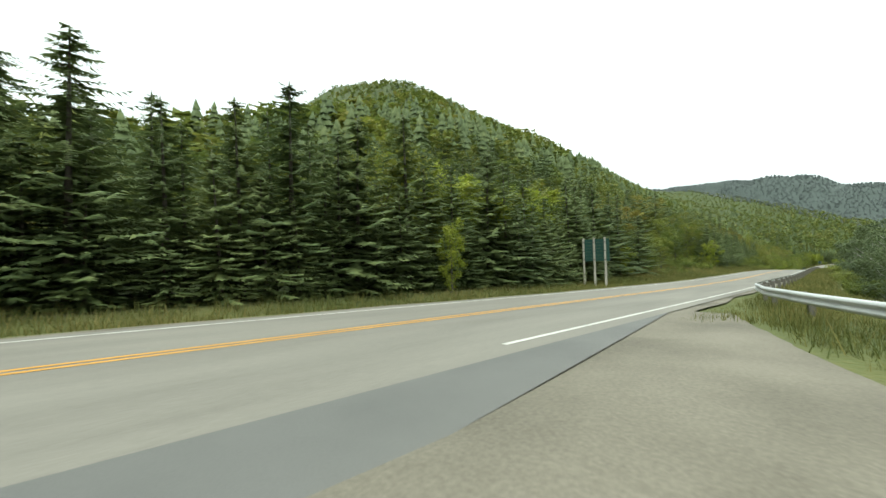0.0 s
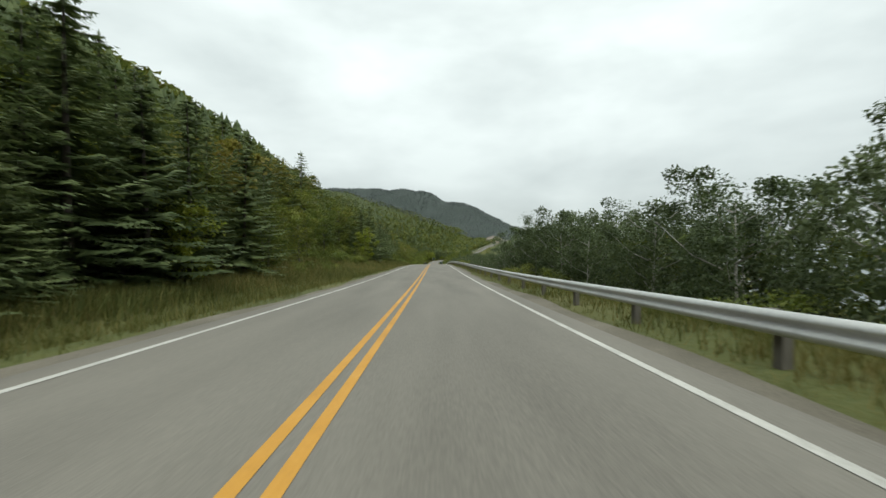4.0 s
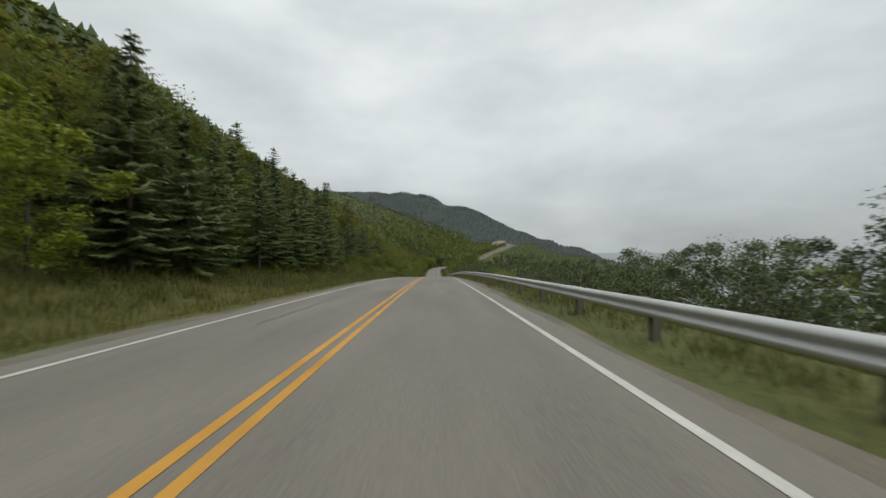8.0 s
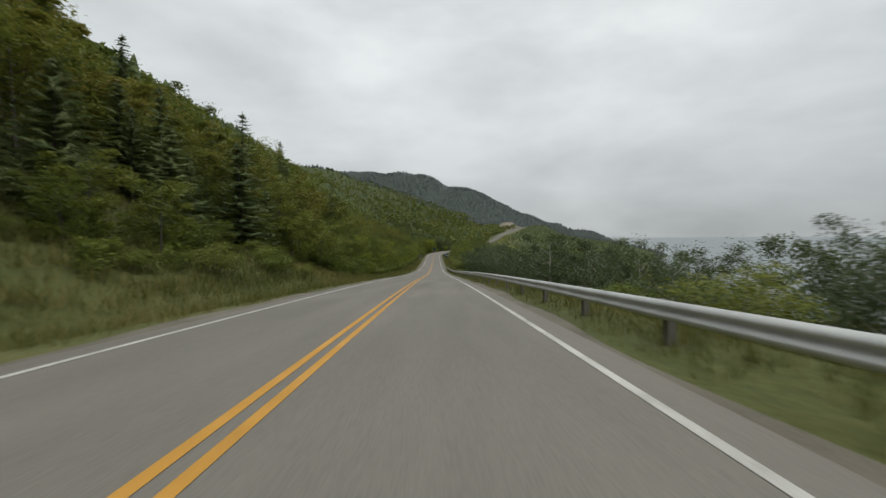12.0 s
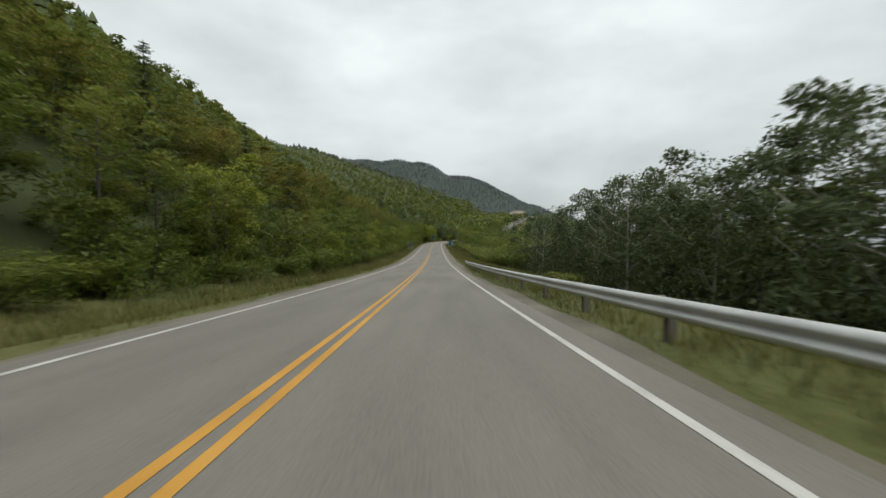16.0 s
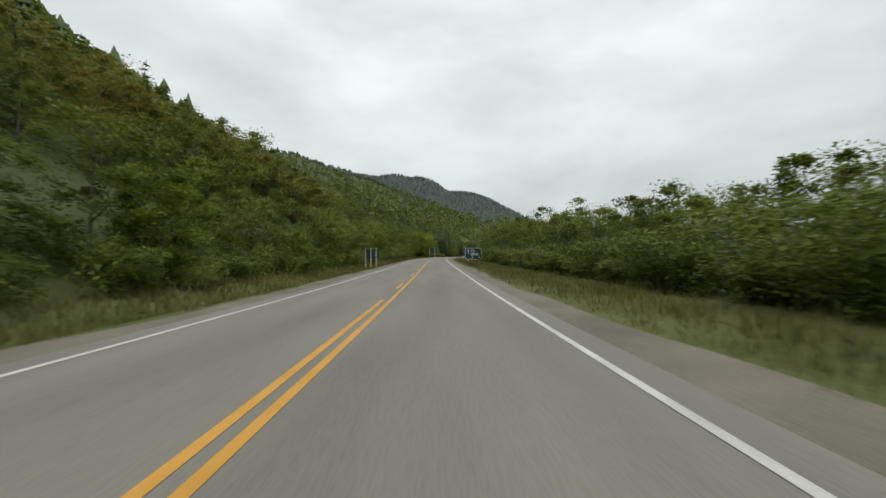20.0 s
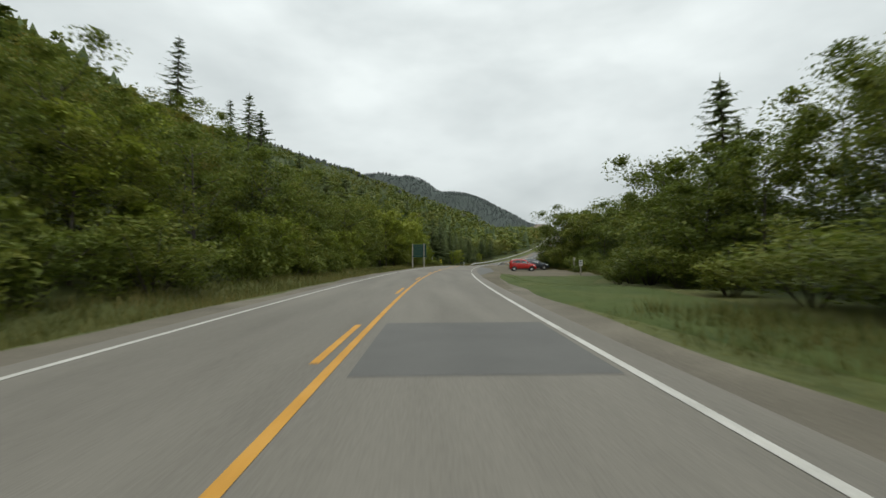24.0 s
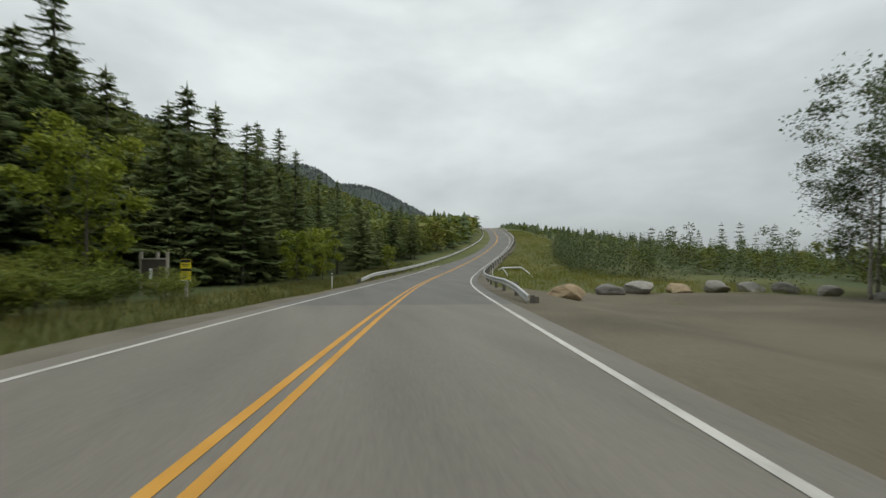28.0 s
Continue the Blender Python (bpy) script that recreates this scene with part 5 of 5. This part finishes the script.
def delineator(s, u, tall=1.2):
    post = set_up("marker_post", s, u, 0, "thin pale roadside marker post", "post", "marker posts")
    part("shaft", finish("marker_shaft", box_bm(bmesh.new(), -0.035, 0.035, -0.015, 0.015, -0.3, tall, 0.008), SIGN_WHITE), post)
    part("reflector", box("marker_reflector", -0.03, 0.03, -0.022, -0.016, tall - 0.22, tall - 0.06, BLACK, 0), post)


def small_sign(s, u):
    sign = set_up("small_sign", s, u, 5, "small white notice on a brown timber post", "sign")
    part("post", box("sign_post", -0.06, 0.06, 0.01, 0.13, -0.5, 1.75, POST_WOOD, 0.01), sign)
    plate = part("plate", box("sign_plate", -0.2, 0.2, -0.01, 0.008, 1.15, 1.75, SIGN_WHITE, 0.004), sign)
    bar_rows("text_bar", plate, [(-0.13, 0.13, 1.58, 1.68), (-0.15, 0.15, 1.42, 1.46), (-0.15, 0.1, 1.3, 1.34)], BLACK, -0.0105)


def barrier(s, u):
    gate = set_up("barrier", s, u, 3, "low barrier with a yellow and black striped board", "barrier")
    for x in (-0.85, 0.85):
        part("post", box("barrier_post", x - 0.06, x + 0.06, -0.06, 0.06, -0.4, 0.9, POST_WOOD, 0.01), gate)
    board = part("board", box("barrier_board", -0.8, 0.6, -0.09, -0.065, 0.6, 0.95, SIGN_YELLOW, 0.005), gate)
    for k in range(6):
        x = -0.74 + 0.21 * k
        part("stripe", mesh("barrier_stripe", [(x, -0.094, 0.61), (x + 0.09, -0.094, 0.61), (x + 0.19, -0.094, 0.94), (x + 0.1, -0.094, 0.94)], [(0, 1, 2, 3)], BLACK), board)
    part("bar", box("barrier_bar", -1.1, 1.1, -0.03, 0.03, 0.5, 0.58, POST_WOOD, 0.01), gate)


def steel_gate(s, u):
    gate = set_up("field_gate", s, u, 3, "closed dark pipe gate with a small black plate", "gate")
    for x in (-1.3, 1.3):
        part("post", finish("gate_post", box_bm(bmesh.new(), x - 0.08, x + 0.08, -0.08, 0.08, -0.4, 1.35, 0.015), POST_WOOD), gate)
    for z in (0.45, 1.1):
        part("pipe", mesh("gate_pipe", *tube([(-1.22, 0, z), (1.22, 0, z)], [0.04, 0.04], 8), BLACK, True), gate)
    part("plate", box("gate_plate", -0.35, 0.35, -0.06, -0.045, 0.6, 0.98, BLACK, 0.005), gate)


# ---- boulders ----
def boulder_mesh(seed, mat=ROCK):
    r = random.Random(seed)
    bm = bmesh.new()
    bmesh.ops.create_icosphere(bm, subdivisions=3, radius=1.0)
    cuts = [(Vector((r.gauss(0, 1), r.gauss(0, 1), r.gauss(0, 0.8))).normalized(), r.uniform(0.55, 0.85)) for _ in range(11)]
    for v in bm.verts:
        for d, c in cuts:
            over = v.co.dot(d) - c
            if over > 0:
                v.co -= d * over * 0.92
        v.co += v.co.normalized() * 0.07 * noise.noise(v.co * 2.3 + Vector((seed, 0, 0)))
    return finish("boulder", bm, mat)


def build_boulders():
    shapes = [boulder_mesh(k) for k in range(5)]
    brown = boulder_mesh(7, OCHRE_ROCK)
    r = random.Random(5)
    for k, (s, u, w, h) in enumerate(BOULDERS):
        p = spot(s, u)
        ob = new("boulder", brown if k in (0, 3) else shapes[k % 5])
        ob.matrix_basis = pose(p.x, p.y, p.z + h * 0.24, r.uniform(-8, 8), r.uniform(-8, 8), r.uniform(0, 360)) @ Matrix.Diagonal((w * 0.46, w * 0.4, h * 0.5, 1))
        tagged(ob, "large ochre-brown boulder at the edge of the gravel lot" if k in (0, 3) else "large grey boulder at the edge of the gravel lot", "boulder", "boulders round the lot")


BOULDERS = [(526.6, 7.6, 2.3, 1.0), (529.6, 10.9, 1.8, 0.85), (530.0, 12.6, 2.1, 1.0), (530.4, 14.9, 2.0, 0.8), (530.4, 17.0, 1.9, 0.95), (531.4, 19.6, 1.7, 0.8), (531.0, 21.4, 1.6, 0.9), (529.6, 22.6, 1.6, 0.8),
            (527.6, 23.6, 1.4, 0.6), (525.5, 25.0, 1.4, 0.6)]


# ---- cars ----
def car(s, u, turn, paint, label, length, width, height, rails, small):
    """A parked crossover; it looks along +x from its rear axle's foot at the middle."""
    p = spot(s, u)
    root = thing("car", pose(p.x, p.y, p.z + 0.02, 0, 0, turn), label, "car", "parked cars")
    L, W, H = length, width / 2, height
    base = 0.28
    x_rear = -0.16 * L
    # stations: share of length, hood or roof height, belt height, half width at belt, half width at roof
    rows = [(0.00, 0.62, 0.60, 0.80, 0.78), (0.015, 0.78, 0.66, 0.90, 0.80), (0.035, 0.90, 0.68, 0.95, 0.74), (0.11, 0.965, 0.68, 0.98, 0.72), (0.25, 0.995, 0.665, 1.0, 0.72), (0.42, 1.0, 0.65, 1.0, 0.72),
            (0.54, 0.975, 0.64, 1.0, 0.72), (0.62, 0.88, 0.635, 1.0, 0.76), (0.70, 0.74, 0.63, 1.0, 0.83), (0.74, 0.655, 0.62, 0.99, 0.88), (0.85, 0.615, 0.58, 0.97, 0.84), (0.93, 0.565, 0.52, 0.93, 0.78), (0.98, 0.47, 0.44, 0.84, 0.72), (1.0, 0.36, 0.35, 0.74, 0.70)]
    verts, faces = [], []
    ring = 9
    for f, top, belt, wb, wt in rows:
        x = x_rear + f * L
        zb = H * belt
        lowz = base + (0.06 if f in (0.0, 1.0) else 0.0)
        for y, z in ((0, lowz), (W * wb * 0.86, lowz), (W * wb, lowz + 0.12), (W * wb, (lowz + zb) * 0.52), (W * wb * 0.975, zb), (W * wt, H * top - 0.05 * (top > 0.7)), (W * wt * 0.8, H * top - 0.008), (W * wt * 0.4, H * top), (0, H * top + 0.004)):
            verts.append((x, y, max(z, lowz)))
    n = len(rows)
    for sgn in (1, -1):
        off = 0
        if sgn < 0:
            off = len(verts)
            verts += [(x, -y, z) for x, y, z in verts[:n * ring]]
        for i in range(n - 1):
            for j in range(ring - 1):
                faces.append((off + i * ring + j, off + i * ring + j + 1, off + (i + 1) * ring + j + 1, off + (i + 1) * ring + j))
        faces.append(tuple(off + j for j in range(ring)))
        faces.append(tuple(off + (n - 1) * ring + j for j in range(ring)))
    bm = bmesh.new()
    vs = [bm.verts.new(v) for v in verts]
    for f in faces:
        bm.faces.new([vs[i] for i in f])
    bmesh.ops.remove_doubles(bm, verts=bm.verts, dist=0.0005)
    body = part("body", finish("car_body", bm, paint, True), root)

    def on_side(f, h, out=0.012):
        """A place on the cabin's side: share of length, share from belt (0) to roof edge (1)."""
        k = np.array([r[0] for r in rows])
        top, belt, wb, wt = (float(np.interp(f, k, [r[c] for r in rows])) for c in (1, 2, 3, 4))
        z0, z1 = H * belt, H * top - 0.05
        return Vector((x_rear + f * L, W * wb * 0.975 + (W * wt - W * wb * 0.975) * h + out, z0 + (z1 - z0) * h))

    for sgn in (1, -1):
        for name, quad in (("quarter_window", ((0.09, 0.12), (0.185, 0.12), (0.195, 0.82), (0.14, 0.82))), ("rear_window", ((0.20, 0.12), (0.40, 0.12), (0.405, 0.86), (0.21, 0.84))),
                           ("front_window", ((0.42, 0.12), (0.685, 0.14), (0.60, 0.82), (0.425, 0.86)))):
            pts = [on_side(a, b) for a, b in quad]
            part(name, mesh(name, [(q.x, q.y * sgn, q.z) for q in pts], [(0, 1, 2, 3) if sgn < 0 else (3, 2, 1, 0)], GLASS), root, "dark tinted side window")
        if rails:
            line = [on_side(f, 1.0, -0.03) + Vector((0, 0, 0.05 if 0.1 < f < 0.5 else 0.01)) for f in (0.07, 0.12, 0.3, 0.47, 0.52)]
            part("roof_rail", mesh("roof_rail", *tube([(q.x, q.y * sgn, q.z) for q in line], [0.02] * 5, 6), ALLOY, True), root, "silver roof rail")
        belt_line = [on_side(f, 0.07, 0.01) for f in (0.1, 0.25, 0.45, 0.68)]
        part("window_trim", mesh("window_trim", *tube([(q.x, q.y * sgn, q.z) for q in belt_line], [0.012] * 4, 5), ALLOY, True), root, "thin bright trim strip")
        m = on_side(0.66, 0.2, 0.0)
        part("mirror", finish("car_mirror", box_bm(bmesh.new(), m.x - 0.07, m.x + 0.07, sgn * (m.y + 0.1) - 0.1, sgn * (m.y + 0.1) + 0.1, m.z - 0.02, m.z + 0.14, 0.04), paint, True), root)
        part("sill", box("car_sill", x_rear + 0.2 * L, x_rear + 0.8 * L, sgn * W * 0.98 - 0.025, sgn * W * 0.98 + 0.025, base - 0.02, base + 0.14, BLACK, 0.02), root, "black plastic sill")
        if small:
            tail = [(0.012, 0.52), (0.10, 0.62), (0.10, 0.54), (0.012, 0.46)]
        else:
            tail = [(0.004, 0.46), (0.03, 0.80), (0.075, 0.80), (0.09, 0.48)]
        part("tail_light", mesh("tail_light", [(x_rear + f * L, sgn * (W * float(np.interp(f, [0, 0.035, 0.11], [0.80, 0.955, 0.985])) + 0.012), H * h) for f, h in tail], [(0, 1, 2, 3)], TAIL), root, "red tail light")
        part("headlight", mesh("headlight", [(x_rear + f * L, sgn * (W * float(np.interp(f, [0.85, 0.93, 0.98], [0.97, 0.935, 0.85])) + 0.012), H * h) for f, h in ((0.86, 0.54), (0.955, 0.47), (0.96, 0.40), (0.87, 0.48))], [(0, 1, 2, 3)], LAMP), root, "clear headlight")
        part("door_handle", box("door_handle", x_rear + 0.43 * L, x_rear + 0.47 * L, sgn * W * 1.0 - 0.02, sgn * W * 1.0 + 0.02, H * 0.56, H * 0.575, paint, 0.006), root)
        part("door_handle", box("door_handle", x_rear + 0.22 * L, x_rear + 0.26 * L, sgn * W * 1.0 - 0.02, sgn * W * 1.0 + 0.02, H * 0.57, H * 0.585, paint, 0.006), root)
    yw = W * 0.66
    part("windscreen", mesh("windscreen", [(x_rear + 0.735 * L + 0.012, -W * 0.82, H * 0.672), (x_rear + 0.735 * L + 0.012, W * 0.82, H * 0.672), (x_rear + 0.56 * L + 0.02, yw, H * 0.965), (x_rear + 0.56 * L + 0.02, -yw, H * 0.965)], [(0, 1, 2, 3)], GLASS), root, "dark windscreen")
    part("back_window", mesh("back_window", [(x_rear - 0.004 + 0.012 * L, -W * 0.68, H * 0.70), (x_rear - 0.004 + 0.012 * L, W * 0.68, H * 0.70), (x_rear + 0.03 * L - 0.01, W * 0.64, H * 0.91), (x_rear + 0.03 * L - 0.01, -W * 0.64, H * 0.91)], [(3, 2, 1, 0)], GLASS), root, "dark rear window")
    part("rear_bumper", finish("rear_bumper", box_bm(bmesh.new(), x_rear - 0.05, x_rear + 0.16, -W * 0.86, W * 0.86, base, base + 0.24, 0.05), BLACK, True), root, "black plastic rear bumper")
    part("front_bumper", finish("front_bumper", box_bm(bmesh.new(), x_rear + L - 0.14, x_rear + L + 0.03, -W * 0.74, W * 0.74, base - 0.02, base + 0.2, 0.05), BLACK, True), root, "black plastic front bumper")
    part("plate_bar", box("plate_bar", x_rear - 0.018, x_rear - 0.008, -0.2, 0.2, H * 0.52, H * 0.58, SIGN_WHITE, 0), root)
    rad = 0.335
    tyre_v, tyre_f = [], []
    prof = [(0.2, -0.09), (0.28, -0.105), (rad - 0.02, -0.1), (rad, -0.07), (rad, 0.07), (rad - 0.02, 0.1), (0.28, 0.105), (0.2, 0.09)]
    for k in range(28):
        a = 6.2832 * k / 28
        tyre_v += [(r0 * math.cos(a), y0, r0 * math.sin(a)) for r0, y0 in prof]
        for j in range(8):
            tyre_f.append((k * 8 + j, k * 8 + (j + 1) % 8, ((k + 1) % 28) * 8 + (j + 1) % 8, ((k + 1) % 28) * 8 + j))
    tyre = mesh("tyre", tyre_v, tyre_f, RUBBER, True)
    rim_bm = bmesh.new()
    bmesh.ops.create_cone(rim_bm, cap_ends=True, segments=24, radius1=0.225, radius2=0.225, depth=0.14, matrix=pose(0, 0, 0, 90, 0, 0))
    rim = finish("rim_barrel", rim_bm, BLACK)
    spoke_bm = bmesh.new()
    for k in range(5):
        made = bmesh.ops.create_cube(spoke_bm, size=1, matrix=pose(0, 0, 0, 0, 72 * k, 0) @ Matrix.Translation((0.115, 0, 0)) @ Matrix.Diagonal((0.2, 0.165, 0.085, 1)))
    bmesh.ops.create_cone(spoke_bm, cap_ends=True, segments=16, radius1=0.065, radius2=0.065, depth=0.17, matrix=pose(0, 0, 0, 90, 0, 0))
    spokes = finish("rim_spokes", spoke_bm, ALLOY)
    arch_pts = [(0.385 * math.cos(a), 0, 0.385 * math.sin(a)) for a in np.linspace(-0.25, math.pi + 0.25, 13)]
    arch = mesh("wheel_arch", *tube(arch_pts, [0.04] * 13, 6), BLACK, True)
    for x in (0.0, 0.65 * L):
        for sgn in (1, -1):
            wheel = part("wheel", tyre, root, "black tyre", pose(x, sgn * (W - 0.055), rad))
            part("rim", rim, wheel, "dark rim barrel")
            part("spokes", spokes, wheel, "silver five-spoke rim")
            part("wheel_arch", arch, root, "black plastic wheel arch", pose(x, sgn * (W * 0.985), rad))
    return root


# ---- the lot ----
def build_lot():
    def patch(name, outline, up, mat, label, category):
        """A level patch over the ground between two edges given as (s, u_near, u_far)."""
        ss = np.arange(outline[0][0], outline[-1][0] + 0.1, 1.0)
        a = np.interp(ss, [o[0] for o in outline], [o[1] for o in outline])
        b = np.interp(ss, [o[0] for o in outline], [o[2] for o in outline])
        verts, faces = [], []
        cols = 44 if name == "lot" else 14
        for s, u0, u1 in zip(ss, a, b):
            for c in range(cols):
                u = u0 + (u1 - u0) * c / (cols - 1) + (0.2 * math.sin(s * 1.3 + c) if c == cols - 1 else 0)
                q = along(s, u)
                edge = 0.12 if (c == cols - 1 or s in (ss[0], ss[-1]) or (c == 0 and mat is FIELD)) else 0.0
                verts.append((q.x, q.y, max(ground_at(q.x, q.y) + up, q.z - 0.02 if u < 5.6 else -99) - edge))
        for i in range(len(ss) - 1):
            for c in range(cols - 1):
                faces.append((i * cols + c, i * cols + c + 1, (i + 1) * cols + c + 1, (i + 1) * cols + c))
        return tagged(new(name, mesh(name, verts, faces, mat, True)), label, category, kind="structure")

    patch("lot", [(440, 4.2, 4.6), (450, 4.2, 5.2), (458, 4.2, 6.1), (463, 4.2, 7.2), (465, 4.2, 9.6), (467, 4.2, 16), (469, 4.2, 24), (472, 4.2, 34), (478, 4.2, 34), (480.5, 4.2, 17), (490, 4.2, 16), (500, 4.2, 15), (510, 4.2, 13),
                  (514, 4.2, 14.5), (518, 4.2, 20), (526, 4.2, 25), (528, 4.2, 24), (530, 4.2, 12), (531, 4.2, 7)], 0.05, LOT, "brown gravel parking lot beside the road", "parking lot")
    patch("lawn", [(426, 5.9, 8.8), (436, 5.0, 10.2), (445, 4.6, 11.2), (453, 4.9, 12.4), (460, 5.7, 15.5), (463, 6.4, 17), (466, 9.4, 17.5)], 0.025, FIELD, "mown green grass beside the lot's entrance", "lawn")
    patch("pull_off", [(-30, 4.2, 12), (-6, 4.2, 12), (4, 4.2, 9.5), (10, 4.2, 7.2), (16, 4.2, 5.4)], 0.05, GRAVEL, "brown gravel pull-off beside the road", "pull-off")
    tagged(new("asphalt_apron", strip("asphalt_apron", 455, 486, 4.19, lambda s: 4.2 + 1.7 * min(1, (s - 455) / 9, (486 - s) / 10), 0.004, PATCH)), "dark newer asphalt strip along the lot", "asphalt", kind="structure")
    part("newer_surface", strip("newer_surface", 521, 900, -3.94, 4.19, 0.003, NEWER, 2.0, 0.0), ROAD, "slightly darker newer asphalt surface")
    part("asphalt_patch", strip("asphalt_patch", 427.6, 431.4, 0.4, 3.5, 0.004, PATCH, 0.5), ROAD, "darker rectangular asphalt patch")
    tagged(new("asphalt_apron", strip("asphalt_apron", -20, 14, 4.19, lambda s: 4.2 + 1.5 * min(1, max(0, (14 - s) / 12)), 0.004, PATCH)), "dark asphalt apron at the pull-off", "asphalt", kind="structure")


def build_cut():
    """A bare bank cut into the slope beside the climbing road."""
    r = np.random.RandomState(3)
    verts, faces = [], []
    ss = np.arange(770, 892, 4.0)
    prof = [(-6.4, -0.6), (-8.5, 2.2), (-11, 4.8), (-13.5, 7.6), (-16, 8.6), (-24, 8.8), (-34, -3)]
    for s in ss:
        tall = math.sin(math.pi * (s - 768) / 126) ** 0.7 * r.uniform(0.85, 1.1)
        for u, h in prof:
            verts.append(along(s, u + r.uniform(-0.5, 0.5), h * tall if h > 0 else h))
    n = len(prof)
    for i in range(len(ss) - 1):
        for j in range(n - 1):
            faces.append((i * n + j, (i + 1) * n + j, (i + 1) * n + j + 1, i * n + j + 1))
    tagged(new("road_cut", mesh("road_cut", verts, faces, CUT)), "bare grey-brown earth bank cut above the climbing road", "road cut", kind="structure")


def build_cracks():
    """Sealed cracks that wander over the road."""
    r = random.Random(9)
    for s0, u0, length in ((24.5, 2.6, 7), (62, -1.5, 8), (100, -2.2, 9), (156, 0.02, 6), (185, 0.0, 9), (300, 0.0, 14), (322, 0.0, 16), (446, -2.7, 12), (468, -2.6, 10), (494, 0.0, 9)):
        pts, u = [], u0
        for k in range(int(length / 0.4)):
            u += r.uniform(-0.06, 0.06) if u0 else r.uniform(-0.01, 0.01)
            pts.append((s0 + 0.4 * k, u, r.uniform(0.008, 0.024)))
        verts, faces = [], []
        for s, u, w in pts:
            verts += [along(s, u - w, 0.0085), along(s, u + w, 0.0085)]
        faces = [(2 * k, 2 * k + 1, 2 * k + 3, 2 * k + 2) for k in range(len(pts) - 1)]
        part("sealed_crack", mesh("sealed_crack", verts, faces, TAR), ROAD, "dark sealed crack")


build_ground()
ROAD = build_road()
build_lot()
build_cut()
build_cracks()
build_plants()
build_woods()
build_far_woods()
build_thicket()
build_grass()
build_rail([(4, 11.5, 0.5), (10, 8.9, 0.54), (14, 7.4, 0.55), (18, 6.2, 0.55), (23, 5.4, 0.55), (30, 5.2, 0.55), (303, 5.2, 0.55), (308, 5.5, 0.5), (310, 5.7, 0.42)])
build_rail([(521.5, 4.8, 0.12), (524, 4.8, 0.4), (527, 4.8, 0.55), (600, 4.8, 0.55), (700, 4.8, 0.55)], label="galvanised steel guardrail curving uphill beside the field")
build_rail([(540, -5.2, 0.15), (543, -4.9, 0.5), (547, -4.7, 0.56), (600, -4.7, 0.56), (715, -4.7, 0.56)], label="galvanised steel guardrail along the outside of the bend")
board_back(38, -8.3, 4, (-1.0, 0, 1.0), 4.5, 2.3, "dark green sign board on three tall timber posts, seen from behind")
board_back(391, -6.6, 3, (-0.66, 0, 0.66), 2.6, 1.3, "low dark green sign board on three timber posts, seen from behind", 0.5)
board_back(487.6, -5.7, 8, (-0.9, 0.9), 3.9, 1.7, "dark green sign board on two timber posts, seen from behind", 1.3)
trail_sign(403.5, 7.4)
yellow_sign(526.2, -10.1)
notice_frame(529.5, -13.9)
small_sign(469.2, 15.4)
barrier(480.2, 18.2)
steel_gate(478.2, 22.5)
marker_post(480.5, 16.9)
delineator(548, 5.6)
delineator(536, -6.2)
build_boulders()


def bent_pipe(s, u):
    pipe = set_up("bent_barrier", s, u, 10, "bent white pipe barrier standing in the grass", "barrier")
    part("rail", mesh("bent_rail", *tube([(-1.3, 0, 0.75), (-0.9, 0, 0.95), (0.9, 0, 1.0), (1.7, 0.2, 0.45), (2.1, 0.3, -0.1)], [0.07] * 5, 8), SIGN_WHITE, True), pipe)
    part("leg", mesh("bent_leg", *tube([(-0.9, 0, 0.95), (-0.5, 0, 0.4), (-0.3, 0, -0.2)], [0.06] * 3, 8), SIGN_WHITE, True), pipe)


bent_pipe(547, 7.4)
car(483.2, 9.0, heading(482) + 4, RED_PAINT, "red compact crossover parked on the gravel lot", 3.7, 1.72, 1.74, True, True)
car(489.4, 10.9, heading(488) + 5, NAVY_PAINT, "dark blue-grey crossover with silver roof rails parked on the gravel lot", 4.25, 1.82, 1.66, True, False)
